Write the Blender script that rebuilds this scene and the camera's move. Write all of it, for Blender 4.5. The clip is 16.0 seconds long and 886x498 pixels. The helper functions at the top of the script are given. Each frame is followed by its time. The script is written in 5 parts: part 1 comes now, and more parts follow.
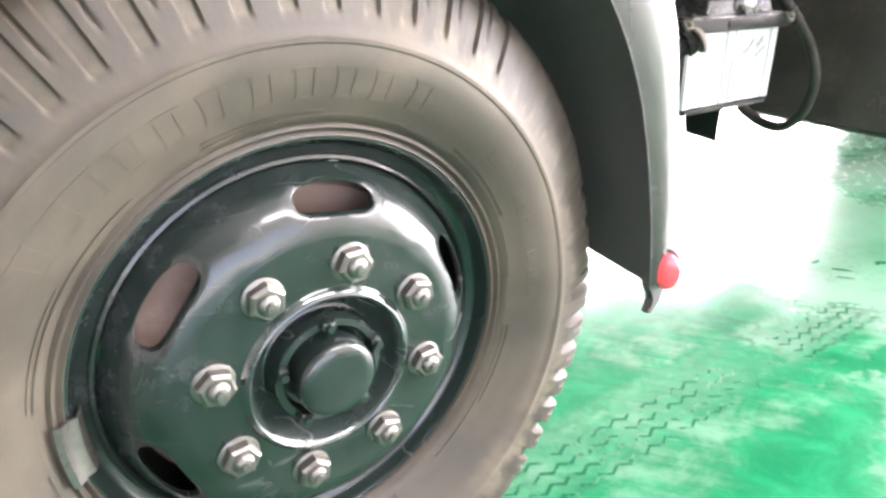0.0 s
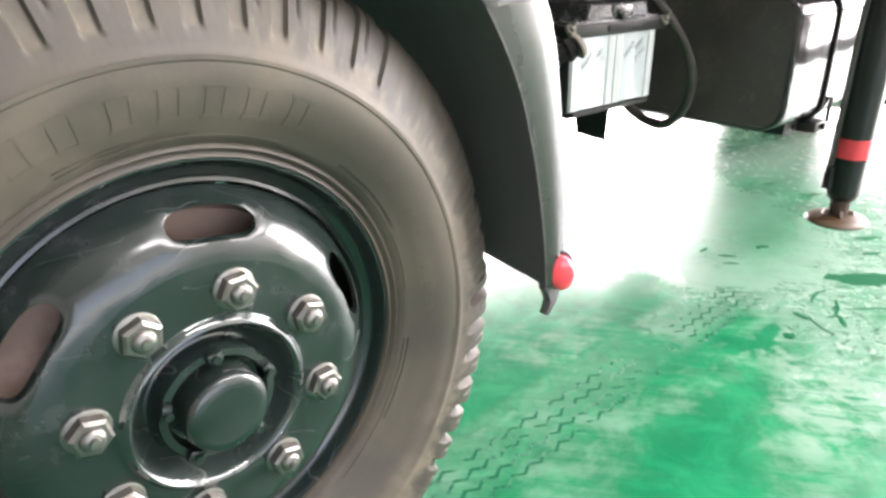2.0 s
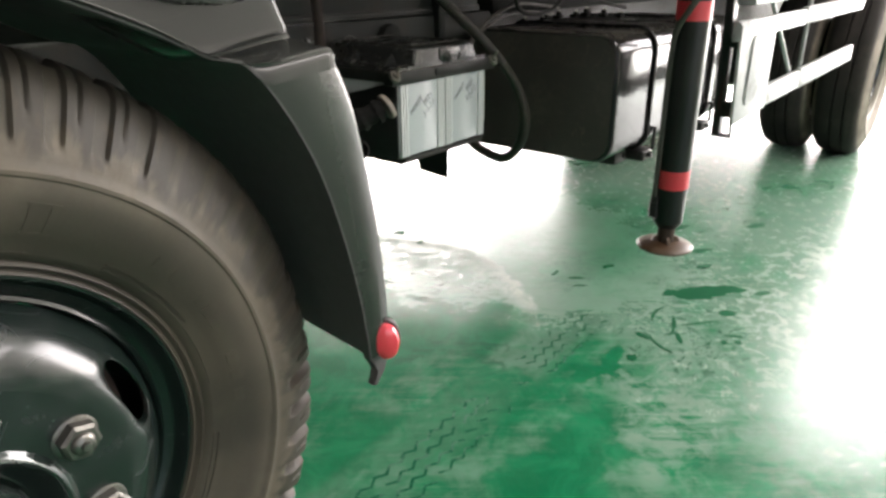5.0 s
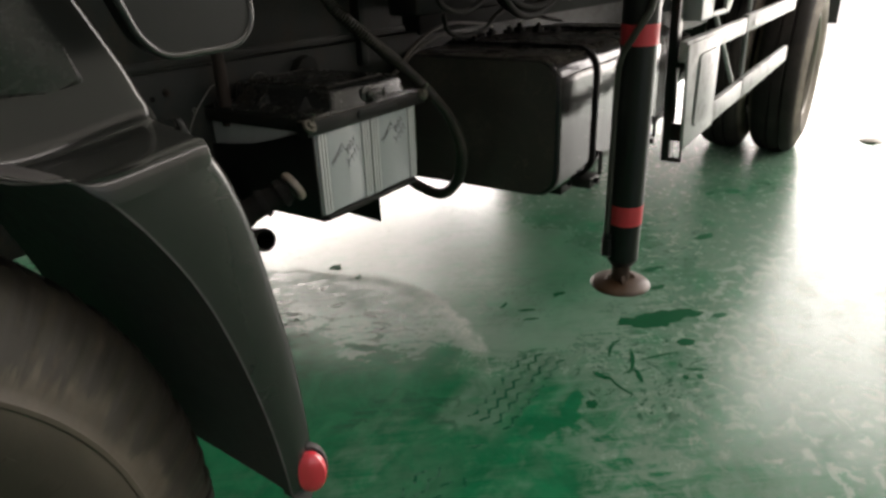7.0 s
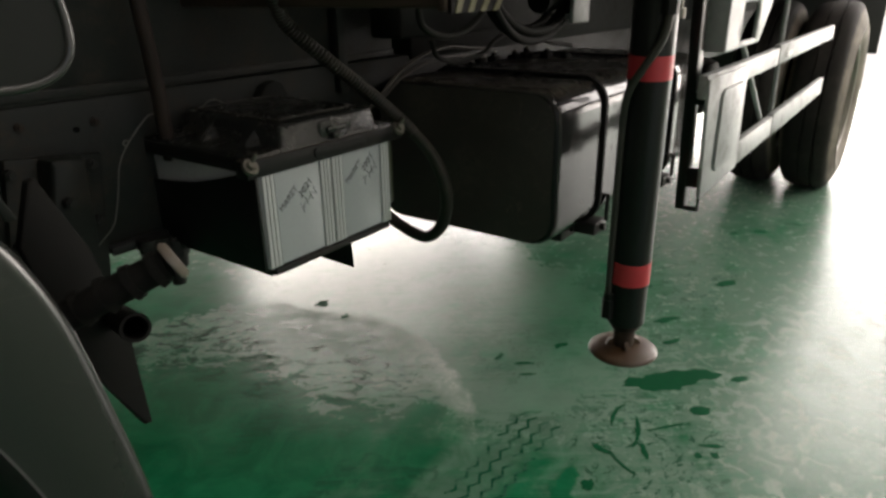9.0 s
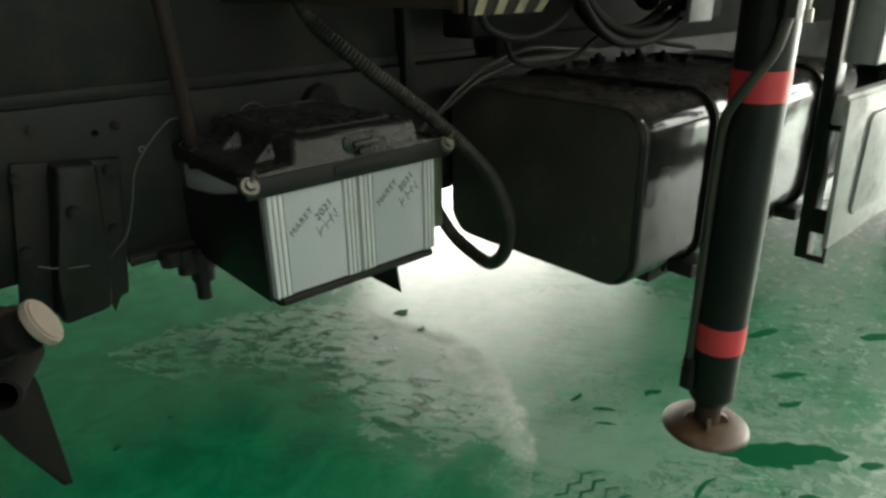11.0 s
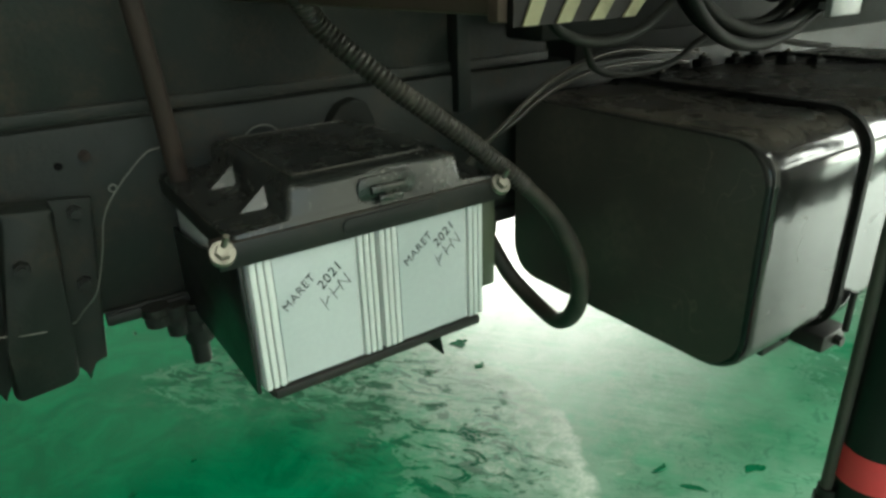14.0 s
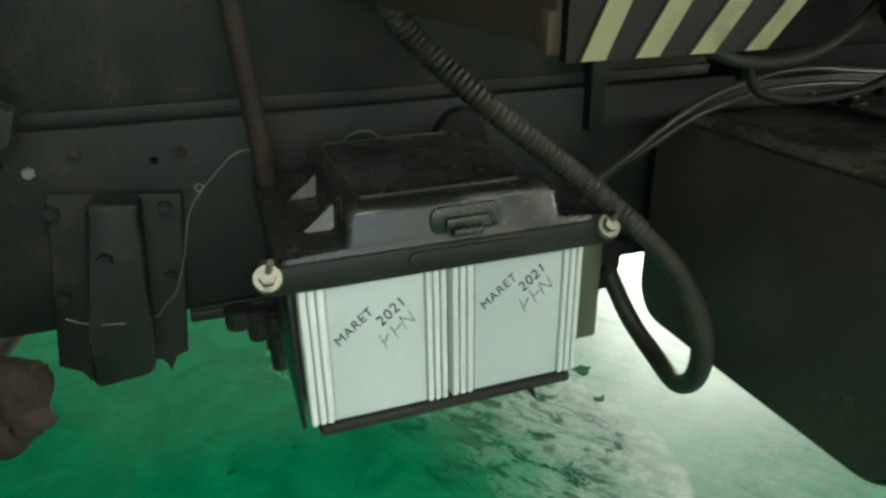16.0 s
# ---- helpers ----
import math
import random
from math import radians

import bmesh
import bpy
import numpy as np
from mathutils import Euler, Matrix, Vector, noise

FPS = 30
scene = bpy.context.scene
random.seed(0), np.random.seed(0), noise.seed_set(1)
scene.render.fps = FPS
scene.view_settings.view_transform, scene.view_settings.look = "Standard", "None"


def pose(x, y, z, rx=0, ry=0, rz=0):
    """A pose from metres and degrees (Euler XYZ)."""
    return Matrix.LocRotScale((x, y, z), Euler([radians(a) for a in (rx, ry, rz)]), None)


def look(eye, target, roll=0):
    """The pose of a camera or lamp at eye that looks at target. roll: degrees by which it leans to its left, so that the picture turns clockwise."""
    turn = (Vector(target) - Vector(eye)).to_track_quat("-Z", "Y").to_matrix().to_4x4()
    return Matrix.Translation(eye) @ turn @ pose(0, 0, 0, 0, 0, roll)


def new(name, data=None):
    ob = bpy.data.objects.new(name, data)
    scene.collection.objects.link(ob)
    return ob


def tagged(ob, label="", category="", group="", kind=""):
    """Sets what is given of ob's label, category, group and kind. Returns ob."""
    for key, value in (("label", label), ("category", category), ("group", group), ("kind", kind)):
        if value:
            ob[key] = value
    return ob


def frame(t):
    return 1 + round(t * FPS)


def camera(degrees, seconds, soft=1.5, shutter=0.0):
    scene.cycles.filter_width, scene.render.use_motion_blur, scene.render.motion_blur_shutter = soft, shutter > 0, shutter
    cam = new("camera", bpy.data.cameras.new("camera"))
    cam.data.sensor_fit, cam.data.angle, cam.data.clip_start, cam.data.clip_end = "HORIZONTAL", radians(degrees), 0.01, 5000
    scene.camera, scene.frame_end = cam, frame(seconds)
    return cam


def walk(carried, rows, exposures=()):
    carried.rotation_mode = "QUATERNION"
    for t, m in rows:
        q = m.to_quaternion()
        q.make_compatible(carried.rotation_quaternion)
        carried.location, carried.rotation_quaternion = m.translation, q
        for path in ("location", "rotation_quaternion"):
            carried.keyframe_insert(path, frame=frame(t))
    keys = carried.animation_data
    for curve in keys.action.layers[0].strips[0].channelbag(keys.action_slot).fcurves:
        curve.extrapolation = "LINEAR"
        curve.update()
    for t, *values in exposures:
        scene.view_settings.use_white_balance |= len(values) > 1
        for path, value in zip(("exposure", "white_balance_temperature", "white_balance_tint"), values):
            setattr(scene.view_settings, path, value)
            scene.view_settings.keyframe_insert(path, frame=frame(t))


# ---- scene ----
cam = camera(67.7, 16.0, soft=2.9)
PATH = [
    (0, (0.1964, 0.3076, 1.007), (1.1728, 1.8612, 0.211), -0.8),
    (0.5, (0.2047, 0.3108, 1.009), (1.2322, 1.8313, 0.215), -1.0),
    (1, (0.2118, 0.3111, 1.01), (1.294, 1.7952, 0.22), -1.0),
    (1.5, (0.2217, 0.3102, 1.012), (1.3657, 1.7471, 0.22), -0.8),
    (2, (0.2325, 0.3071, 1.015), (1.4202, 1.7077, 0.223), -1.0),
    (2.5, (0.2404, 0.3054, 1.017), (1.4757, 1.6682, 0.232), -1.0),
    (3, (0.2541, 0.302, 1.022), (1.5291, 1.6179, 0.223), -0.4),
    (3.5, (0.2687, 0.2966, 1.027), (1.5828, 1.5806, 0.239), -0.4),
    (4, (0.2954, 0.292, 1.039), (1.632, 1.5598, 0.261), -1.1),
    (4.5, (0.3311, 0.2876, 1.059), (1.7268, 1.5004, 0.297), -1.0),
    (4.7, (0.3469, 0.2851, 1.07), (1.7614, 1.474, 0.307), -0.7),
    (7, (0.5697, 0.4073, 1.147), (2.1017, 1.4291, 0.366), -2.0),
    (7.5, (0.6329, 0.4384, 1.159), (2.1816, 1.4456, 0.394), -1.2),
    (8, (0.6856, 0.4423, 1.152), (2.2523, 1.4287, 0.395), -1.6),
    (8.5, (0.7433, 0.4579, 1.152), (2.297, 1.4656, 0.396), -1.0),
    (9, (0.8207, 0.4474, 1.143), (2.3289, 1.5359, 0.41), -0.8),
    (9.5, (0.9051, 0.4373, 1.147), (2.3296, 1.6373, 0.417), -0.6),
    (12, (1.1985, 0.4904, 1.148), (2.3638, 1.9193, 0.375), -1.2),
    (12.5, (1.2442, 0.5372, 1.147), (2.3892, 1.9741, 0.357), -1.0),
    (13, (1.2794, 0.5891, 1.146), (2.3935, 2.05, 0.355), -0.6),
    (13.5, (1.3055, 0.6207, 1.148), (2.385, 2.1081, 0.359), -1.5),
    (14, (1.3346, 0.6521, 1.15), (2.3664, 2.1752, 0.367), -1.8),
    (14.5, (1.3672, 0.6771, 1.148), (2.3188, 2.2441, 0.349), -1.9),
    (15, (1.4033, 0.6977, 1.151), (2.2619, 2.3209, 0.359), -1.3),
    (15.5, (1.4441, 0.7139, 1.154), (2.1688, 2.3982, 0.354), -1.0),
    (16, (1.4808, 0.7194, 1.159), (2.0776, 2.4522, 0.358), -0.9),
]
# exposure and white balance follow the film camera's automatic gain
EXPOSURES = [(0.0, 3.52, 6480, 25), (2.0, 2.94, 6520, 21), (3.5, 2.24, 6600, 17), (4.7, 1.86, 6700, 17), (6.8, 0.50, 7000, 17), (9.0, 0.33, 7000, 16), (12.0, 1.44, 6700, -4), (14.0, 1.88, 6650, -7), (16.0, 1.93, 6650, -4)]
walk(cam, [(t, look(eye, target, roll)) for t, eye, target, roll in PATH], EXPOSURES)

# ---------------------------------------------------------------- light
world = bpy.data.worlds.new("sky")
scene.world = world
world.use_nodes = True
wn = world.node_tree
sky = wn.nodes.new("ShaderNodeTexSky")
sky.sky_type = 'NISHITA'
sky.sun_disc = False
sky.sun_elevation = radians(48)
sky.sun_rotation = radians(70)
wn.links.new(sky.outputs[0], wn.nodes["Background"].inputs[0])
wn.nodes["Background"].inputs[1].default_value = 0.1

sun_data = bpy.data.lights.new("sun", 'SUN')
sun_data.energy = 5.0
sun_data.angle = radians(0.5)
sun_data.color = (1.0, 0.95, 0.88)
sun = new("sun", sun_data)
sun.matrix_world = look((8, 3, 9), (0, 0, 0))


def opening_light(name, eye, target, wide, high, power, colour):
    """Daylight through one of the hall's openings; the near-side lamp is only added fill."""
    data = bpy.data.lights.new(name, 'AREA')
    data.shape, data.size, data.size_y, data.energy, data.color = 'RECTANGLE', wide, high, power, colour
    ob = new(name, data)
    ob.matrix_world = look(eye, target)
    return ob


opening_light("daylight_rear_door", (9.9, 1.5, 2.56), (0, 1.5, 2.56), 12.6, 5.1, 1350, (1.0, 0.975, 0.935))
opening_light("daylight_far_door", (8.15, 7.9, 1.8), (8.15, 0, 1.8), 3.5, 3.4, 345, (1.0, 0.96, 0.90))
# added fill that brightens the truck's near side; no doorway is known there
opening_light("fill_near_side", (-0.5, -4.9, 2.2), (-0.5, 0, 2.2), 6.0, 3.2, 21, (1.0, 0.96, 0.90))
# unseen overhead source, placed by the highlights along the fender's upper edges
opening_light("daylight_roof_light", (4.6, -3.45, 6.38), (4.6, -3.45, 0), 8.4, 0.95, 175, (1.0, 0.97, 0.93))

# ---------------------------------------------------------------- node helpers


class Nodes:
    """Short calls to build one procedural material."""

    def __init__(self, name):
        self.mat = bpy.data.materials.new(name)
        self.mat.use_nodes = True
        self.t = self.mat.node_tree
        self.b = self.t.nodes["Principled BSDF"]
        self.co = self.t.nodes.new("ShaderNodeTexCoord")
        self.obj = self.co.outputs["Object"]
        geo = self.t.nodes.new("ShaderNodeNewGeometry")
        self.pos = geo.outputs["Position"]
        self.island = geo.outputs["Random Per Island"]

    def put(self, socket, value):
        if hasattr(value, "links"):
            self.t.links.new(value, socket)
        elif value is not None:
            socket.default_value = value

    def math(self, op, a, b=None, c=None, clamp=False):
        n = self.t.nodes.new("ShaderNodeMath")
        n.operation, n.use_clamp = op, clamp
        for s, v in zip(n.inputs, (a, b, c)):
            self.put(s, v)
        return n.outputs[0]

    def vec(self, op, a, b=None):
        n = self.t.nodes.new("ShaderNodeVectorMath")
        n.operation = op
        for s, v in zip(n.inputs, (a, b)):
            self.put(s, v)
        return n.outputs["Value"] if op in ("LENGTH", "DOT_PRODUCT") else n.outputs[0]

    def noise(self, scale, detail=4.0, rough=0.55, at=None, distort=0.0, colour=False):
        n = self.t.nodes.new("ShaderNodeTexNoise")
        self.put(n.inputs["Vector"], self.obj if at is None else at)
        n.inputs["Scale"].default_value, n.inputs["Detail"].default_value = scale, detail
        n.inputs["Roughness"].default_value, n.inputs["Distortion"].default_value = rough, distort
        return n.outputs[1 if colour else 0]

    def step(self, x, lo, hi, to0=0.0, to1=1.0):
        n = self.t.nodes.new("ShaderNodeMapRange")
        n.interpolation_type = 'SMOOTHSTEP'
        self.put(n.inputs[0], x)
        for i, v in enumerate((lo, hi, to0, to1)):
            self.put(n.inputs[i + 1], v)
        return n.outputs[0]

    def mix(self, f, a, b):
        n = self.t.nodes.new("ShaderNodeMix")
        n.data_type = 'RGBA'
        self.put(n.inputs[0], f)
        self.put(n.inputs[6], (*a, 1) if isinstance(a, tuple) else a)
        self.put(n.inputs[7], (*b, 1) if isinstance(b, tuple) else b)
        return n.outputs[2]

    def scaled(self, v, s):
        return self.vec('MULTIPLY', v, s)

    def bump(self, height, strength=0.3, distance=0.002):
        n = self.t.nodes.new("ShaderNodeBump")
        n.inputs["Strength"].default_value, n.inputs["Distance"].default_value = strength, distance
        self.put(n.inputs["Height"], height)
        self.t.links.new(n.outputs[0], self.b.inputs["Normal"])

    def done(self, colour=None, rough=None, metal=None, spec=None, coat=None):
        for key, v in (("Base Color", colour), ("Roughness", rough), ("Metallic", metal), ("Specular IOR Level", spec), ("Coat Weight", coat)):
            if v is not None:
                self.put(self.b.inputs[key], (*v, 1) if isinstance(v, tuple) and len(v) == 3 else v)
        return self.mat


def worn(name, base, dust, rough=0.45, amount=0.35, grain=60.0, metal=0.0, bump=0.15, blotch=7.0, spec=0.5, coat=0.0, dent=0.0, settle=0.0, scratch=0.0, dents=11.0):
    """Paint, rubber or metal: base colour with blotchy dust or wear and a fine grain."""
    n = Nodes(name)
    big = n.step(n.noise(blotch, 6, 0.62, at=n.pos), 0.42, 0.72)
    fine = n.noise(grain, 5, 0.65, at=n.pos)
    mask = n.math('MULTIPLY', n.math('MULTIPLY', big, n.step(fine, 0.3, 0.7)), amount, clamp=True)
    if settle:
        geo = n.t.nodes.new("ShaderNodeNewGeometry")
        flat = n.step(n.vec('DOT_PRODUCT', geo.outputs["Normal"], (0, 0, 1)), 0.55, 0.95)
        drift = n.step(n.noise(7.0, 7, 0.7, at=n.pos, distort=0.8), 0.22, 0.80)
        mask = n.math('MAXIMUM', mask, n.math('MULTIPLY', n.math('MULTIPLY', flat, drift), settle))
    if scratch:
        for k, (sx, sy, sz) in enumerate(((0.7, 3.0, 1.2), (1.2, 0.8, 3.2))):
            line = n.math('ABSOLUTE', n.math('SUBTRACT', n.noise(4.0 + k, 2, 0.5, at=n.scaled(n.pos, (sx, sy, sz)), distort=0.5), 0.5))
            here = n.step(n.noise(9.0 + 4 * k, 3, 0.5, at=n.pos), 0.50, 0.60)
            mask = n.math('MAXIMUM', mask, n.math('MULTIPLY', n.math('MULTIPLY', n.step(line, 0.0, 0.006, 1.0, 0.0), here), scratch))
    tone = n.mix(n.math('MULTIPLY', fine, 0.35), base, tuple(c * 0.6 for c in base))
    if dent:
        n.bump(n.math('ADD', n.math('MULTIPLY', fine, bump), n.math('MULTIPLY', n.noise(dents, 3, 0.4, at=n.pos), dent * 9)), 1.0, 0.001)
    else:
        n.bump(fine, bump, 0.001)
    r = n.math('ADD', n.math('MULTIPLY', mask, 0.4), n.math('ADD', n.math('MULTIPLY', fine, 0.16), rough - 0.08), clamp=True)
    return n.done(n.mix(mask, tone, dust), r, metal, spec, coat)


# ---------------------------------------------------------------- materials
LUGS = 57


def tyre_material():
    """Dusty rubber with dark streaks that run outwards over the shoulder."""
    n = Nodes("tyre_rubber")
    sep = n.t.nodes.new("ShaderNodeSeparateXYZ")
    n.put(sep.inputs[0], n.obj)
    x, z = sep.outputs[0], sep.outputs[2]
    r = n.math('SQRT', n.math('ADD', n.math('MULTIPLY', x, x), n.math('MULTIPLY', z, z)))
    ang = n.math('ARCTAN2', z, x)
    com = n.t.nodes.new("ShaderNodeCombineXYZ")
    n.put(com.inputs[0], n.math('MULTIPLY', ang, 11.0))
    n.put(com.inputs[1], n.math('MULTIPLY', r, 9.0))
    streak = n.step(n.noise(1.0, 5, 0.62, at=com.outputs[0], distort=0.6), 0.36, 0.60)
    fine = n.noise(150.0, 5, 0.65)
    cloud = n.step(n.noise(6.0, 6, 0.6, distort=0.5), 0.36, 0.68)
    grain = n.noise(38.0, 6, 0.7)
    rings = n.noise(1.0, 3, 0.5, at=n.scaled(com.outputs[0], (0.06, 5.0, 0)))
    col = n.mix(cloud, (0.0268, 0.0229, 0.0166), (0.0580, 0.0488, 0.0339))
    col = n.mix(n.math('MULTIPLY', n.step(rings, 0.40, 0.65), 0.35), col, (0.0402, 0.0330, 0.0237))
    slot = n.math('FRACT', n.math('DIVIDE', n.math('SUBTRACT', n.math('MULTIPLY', ang, 180 / math.pi), 1.546 - 720 / LUGS * 57), 360 / LUGS))
    # groove floors coloured paler
    pale_slot = n.math('MULTIPLY', n.math('MULTIPLY', n.step(slot, 0.02, 0.06), n.step(slot, 0.33, 0.38, 1.0, 0.0)), n.step(r, 0.438, 0.446))
    lugs = n.math('MULTIPLY', n.step(r, 0.440, 0.462), n.step(n.noise(14.0, 5, 0.65), 0.40, 0.62))
    col = n.mix(n.math('MULTIPLY', lugs, 0.55), col, (0.0298, 0.0258, 0.0173))
    col = n.mix(n.math('MULTIPLY', pale_slot, n.step(grain, 0.30, 0.62, 0.35, 0.85)), col, (0.0930, 0.0803, 0.0550))
    # pale dust along the shoulder of the rear side, darker rubber in streaks beyond it
    ragged = n.math('ADD', r, n.math('MULTIPLY', n.math('SUBTRACT', streak, 0.5), 0.030))
    rear_side = n.math('MULTIPLY', n.step(x, 0.02, 0.30), n.step(z, -0.52, -0.34))
    pale = n.math('MULTIPLY', n.math('MULTIPLY', n.step(r, 0.372, 0.420), n.step(ragged, 0.432, 0.458, 1.0, 0.0)), rear_side)
    col = n.mix(n.math('MULTIPLY', pale, n.step(cloud, 0.1, 0.9, 0.45, 0.85)), col, (0.1250, 0.1040, 0.0745))
    bare = n.math('MULTIPLY', n.step(ragged, 0.432, 0.462), rear_side)
    col = n.mix(n.math('MULTIPLY', bare, 0.72), col, (0.0119, 0.0108, 0.0083))
    dark = n.math('MULTIPLY', n.math('MULTIPLY', streak, n.step(r, 0.430, 0.490)), 0.45)
    col = n.mix(dark, col, (0.0238, 0.0201, 0.0147))
    smear = n.math('MULTIPLY', n.step(n.noise(2.6, 5, 0.6, at=n.vec('ADD', n.obj, (0.31, 0.0, 0.12)), distort=0.8), 0.46, 0.62), n.step(r, 0.33, 0.40))
    col = n.mix(n.math('MULTIPLY', smear, 0.55), col, (0.0268, 0.0222, 0.0166))
    brown = n.math('MULTIPLY', n.step(n.noise(3.2, 5, 0.62, at=com.outputs[0]), 0.50, 0.66), n.step(r, 0.36, 0.42))
    col = n.mix(n.math('MULTIPLY', brown, 0.45), col, (0.0521, 0.0373, 0.0230))
    col = n.mix(n.math('MULTIPLY', fine, 0.3), col, (0.0372, 0.0308, 0.0224))
    n.bump(n.math('ADD', n.math('ADD', fine, n.math('MULTIPLY', cloud, 0.6)), n.math('MULTIPLY', grain, 0.8)), 0.25, 0.001)
    return n.done(col, n.math('ADD', 0.56, n.math('MULTIPLY', cloud, 0.15)), 0.0, 0.4)


rubber = tyre_material()


def rear_tyre_material():
    """Darker tread and a paler dusty sidewall, split by radius."""
    n = Nodes("rear_rubber")
    sep = n.t.nodes.new("ShaderNodeSeparateXYZ")
    n.put(sep.inputs[0], n.obj)
    x, z = sep.outputs[0], sep.outputs[2]
    r = n.math('SQRT', n.math('ADD', n.math('MULTIPLY', x, x), n.math('MULTIPLY', z, z)))
    fine, cloud = n.noise(60.0, 5, 0.65), n.noise(7.0, 5, 0.6)
    tread = n.mix(n.step(cloud, 0.4, 0.7), (0.020, 0.0175, 0.016), (0.034, 0.029, 0.025))
    dusty = n.mix(n.step(cloud, 0.35, 0.65), (0.115, 0.098, 0.078), (0.200, 0.170, 0.136))
    ragged = n.math('ADD', r, n.math('MULTIPLY', n.math('SUBTRACT', fine, 0.5), 0.03))
    n.bump(fine, 0.25, 0.001)
    return n.done(n.mix(n.step(ragged, 0.470, 0.505, 1.0, 0.0), tread, dusty), 0.75, 0.0, 0.2)


rubber_dark = rear_tyre_material()
wheel_paint = worn("wheel_green_gloss_paint", (0.0065, 0.0115, 0.0098), (0.058, 0.057, 0.060), 0.20, 0.34, 24, bump=0.03, blotch=4, coat=0.08, dent=0.09, scratch=0.35)
well_paint = worn("hub_gloss_dark_green", (0.020, 0.030, 0.027), (0.10, 0.098, 0.092), 0.14, 0.34, 120, metal=0.25, bump=0.03, blotch=8, coat=0.5, dent=0.14, scratch=0.5)
nut_steel = worn("nut_bare_steel", (0.155, 0.150, 0.136), (0.060, 0.050, 0.040), 0.34, 0.7, 160, metal=0.85, blotch=30)
drum_rust = worn("brake_drum_rust", (0.17, 0.115, 0.09), (0.26, 0.20, 0.17), 0.8, 0.6, 60)
cab_paint = worn("cab_dark_green_paint", (0.0205, 0.0238, 0.0198), (0.056, 0.053, 0.045), 0.26, 0.30, 140, bump=0.05, blotch=6, spec=0.45, scratch=0.15)
fender_paint = worn("fender_satin_dark_plastic", (0.0180, 0.0196, 0.0176), (0.050, 0.046, 0.039), 0.20, 0.14, 120, bump=0.006, blotch=5, scratch=0.12)
liner_black = worn("liner_black_plastic", (0.052, 0.049, 0.049), (0.10, 0.09, 0.08), 0.6, 0.35, 50, blotch=5)
chassis_black = worn("chassis_grimy_green_black", (0.0058, 0.0080, 0.0065), (0.036, 0.029, 0.021), 0.55, 0.80, 110, bump=1.0, blotch=13, spec=0.26, dent=0.14, scratch=0.25)
pipe_olive = worn("pipe_dusty_olive", (0.040, 0.041, 0.033), (0.085, 0.078, 0.062), 0.5, 0.5, 60, blotch=14, spec=0.3)
rust = worn("rusty_brown_steel", (0.040, 0.027, 0.019), (0.095, 0.064, 0.044), 0.75, 0.6, 45, bump=0.5, spec=0.25)
pipe_rust = worn("pipe_dark_rust", (0.020, 0.0145, 0.0118), (0.045, 0.031, 0.023), 0.7, 0.5, 60, bump=0.4, spec=0.2)
pad_rust = worn("pad_brown_rust", (0.055, 0.028, 0.0115), (0.092, 0.058, 0.030), 0.42, 0.7, 55, bump=0.4, blotch=16)
tank_end = worn("tank_end_dull_black", (0.039, 0.035, 0.030), (0.095, 0.080, 0.063), 0.34, 0.6, 60, bump=0.12, blotch=7, spec=0.5, scratch=0.9)
tank_black = worn("tank_black_gloss_paint", (0.0095, 0.0100, 0.0095), (0.105, 0.092, 0.074), 0.13, 0.20, 50, bump=0.05, blotch=6, dent=0.85, settle=0.75, spec=0.30, scratch=0.4, dents=4.2)
jack_black = worn("jack_black_paint", (0.009, 0.0098, 0.0090), (0.04, 0.039, 0.034), 0.32, 0.15, 90, bump=0.06, blotch=10, dent=0.05, spec=0.28)
hole_shade = worn("hole_shade", (0.002, 0.002, 0.002), (0.004, 0.004, 0.003), 0.9, 0.2, 60, spec=0.1)
band_red = worn("red_tape", (0.52, 0.035, 0.045), (0.38, 0.09, 0.08), 0.45, 0.3, 60)
reflector_red = worn("reflector_red_plastic", (0.72, 0.05, 0.07), (0.6, 0.12, 0.12), 0.18, 0.2, 40, coat=0.6)
bat_white = worn("battery_white_plastic", (0.50, 0.52, 0.505), (0.30, 0.295, 0.268), 0.36, 0.28, 120, bump=0.02, blotch=6)
bat_panel = worn("battery_pale_label", (0.40, 0.43, 0.43), (0.31, 0.32, 0.305), 0.22, 0.2, 120, bump=0.0, blotch=5)
bat_green = worn("battery_translucent_green", (0.045, 0.055, 0.032), (0.08, 0.08, 0.055), 0.35, 0.4, 60)
cover_black = worn("cover_dusty_black_plastic", (0.0150, 0.0165, 0.0150), (0.075, 0.058, 0.042), 0.24, 0.28, 60, bump=0.02, blotch=14, settle=0.05, scratch=0.25)
frame_dusty = worn("frame_dusty_black_steel", (0.010, 0.0105, 0.0095), (0.075, 0.056, 0.038), 0.45, 0.45, 80, spec=0.25, blotch=12, settle=0.6)
bracket_black = worn("bracket_black_steel", (0.010, 0.0105, 0.0095), (0.04, 0.034, 0.026), 0.5, 0.4, 80, spec=0.25)
ink = worn("marker_ink", (0.018, 0.021, 0.024), (0.06, 0.06, 0.07), 0.6, 0.1, 60)
hose_dusty = worn("hose_dusty_black_rubber", (0.0100, 0.0108, 0.0088), (0.030, 0.027, 0.021), 0.7, 0.6, 90, blotch=14, spec=0.14)
pipe_brown = worn("pipe_brown_steel", (0.040, 0.034, 0.026), (0.022, 0.018, 0.014), 0.45, 0.6, 60, blotch=22, spec=0.4)
cable_brown = worn("cable_hose_dusty", (0.020, 0.0178, 0.0140), (0.075, 0.063, 0.047), 0.5, 0.6, 90, blotch=16, spec=0.3, settle=0.22)
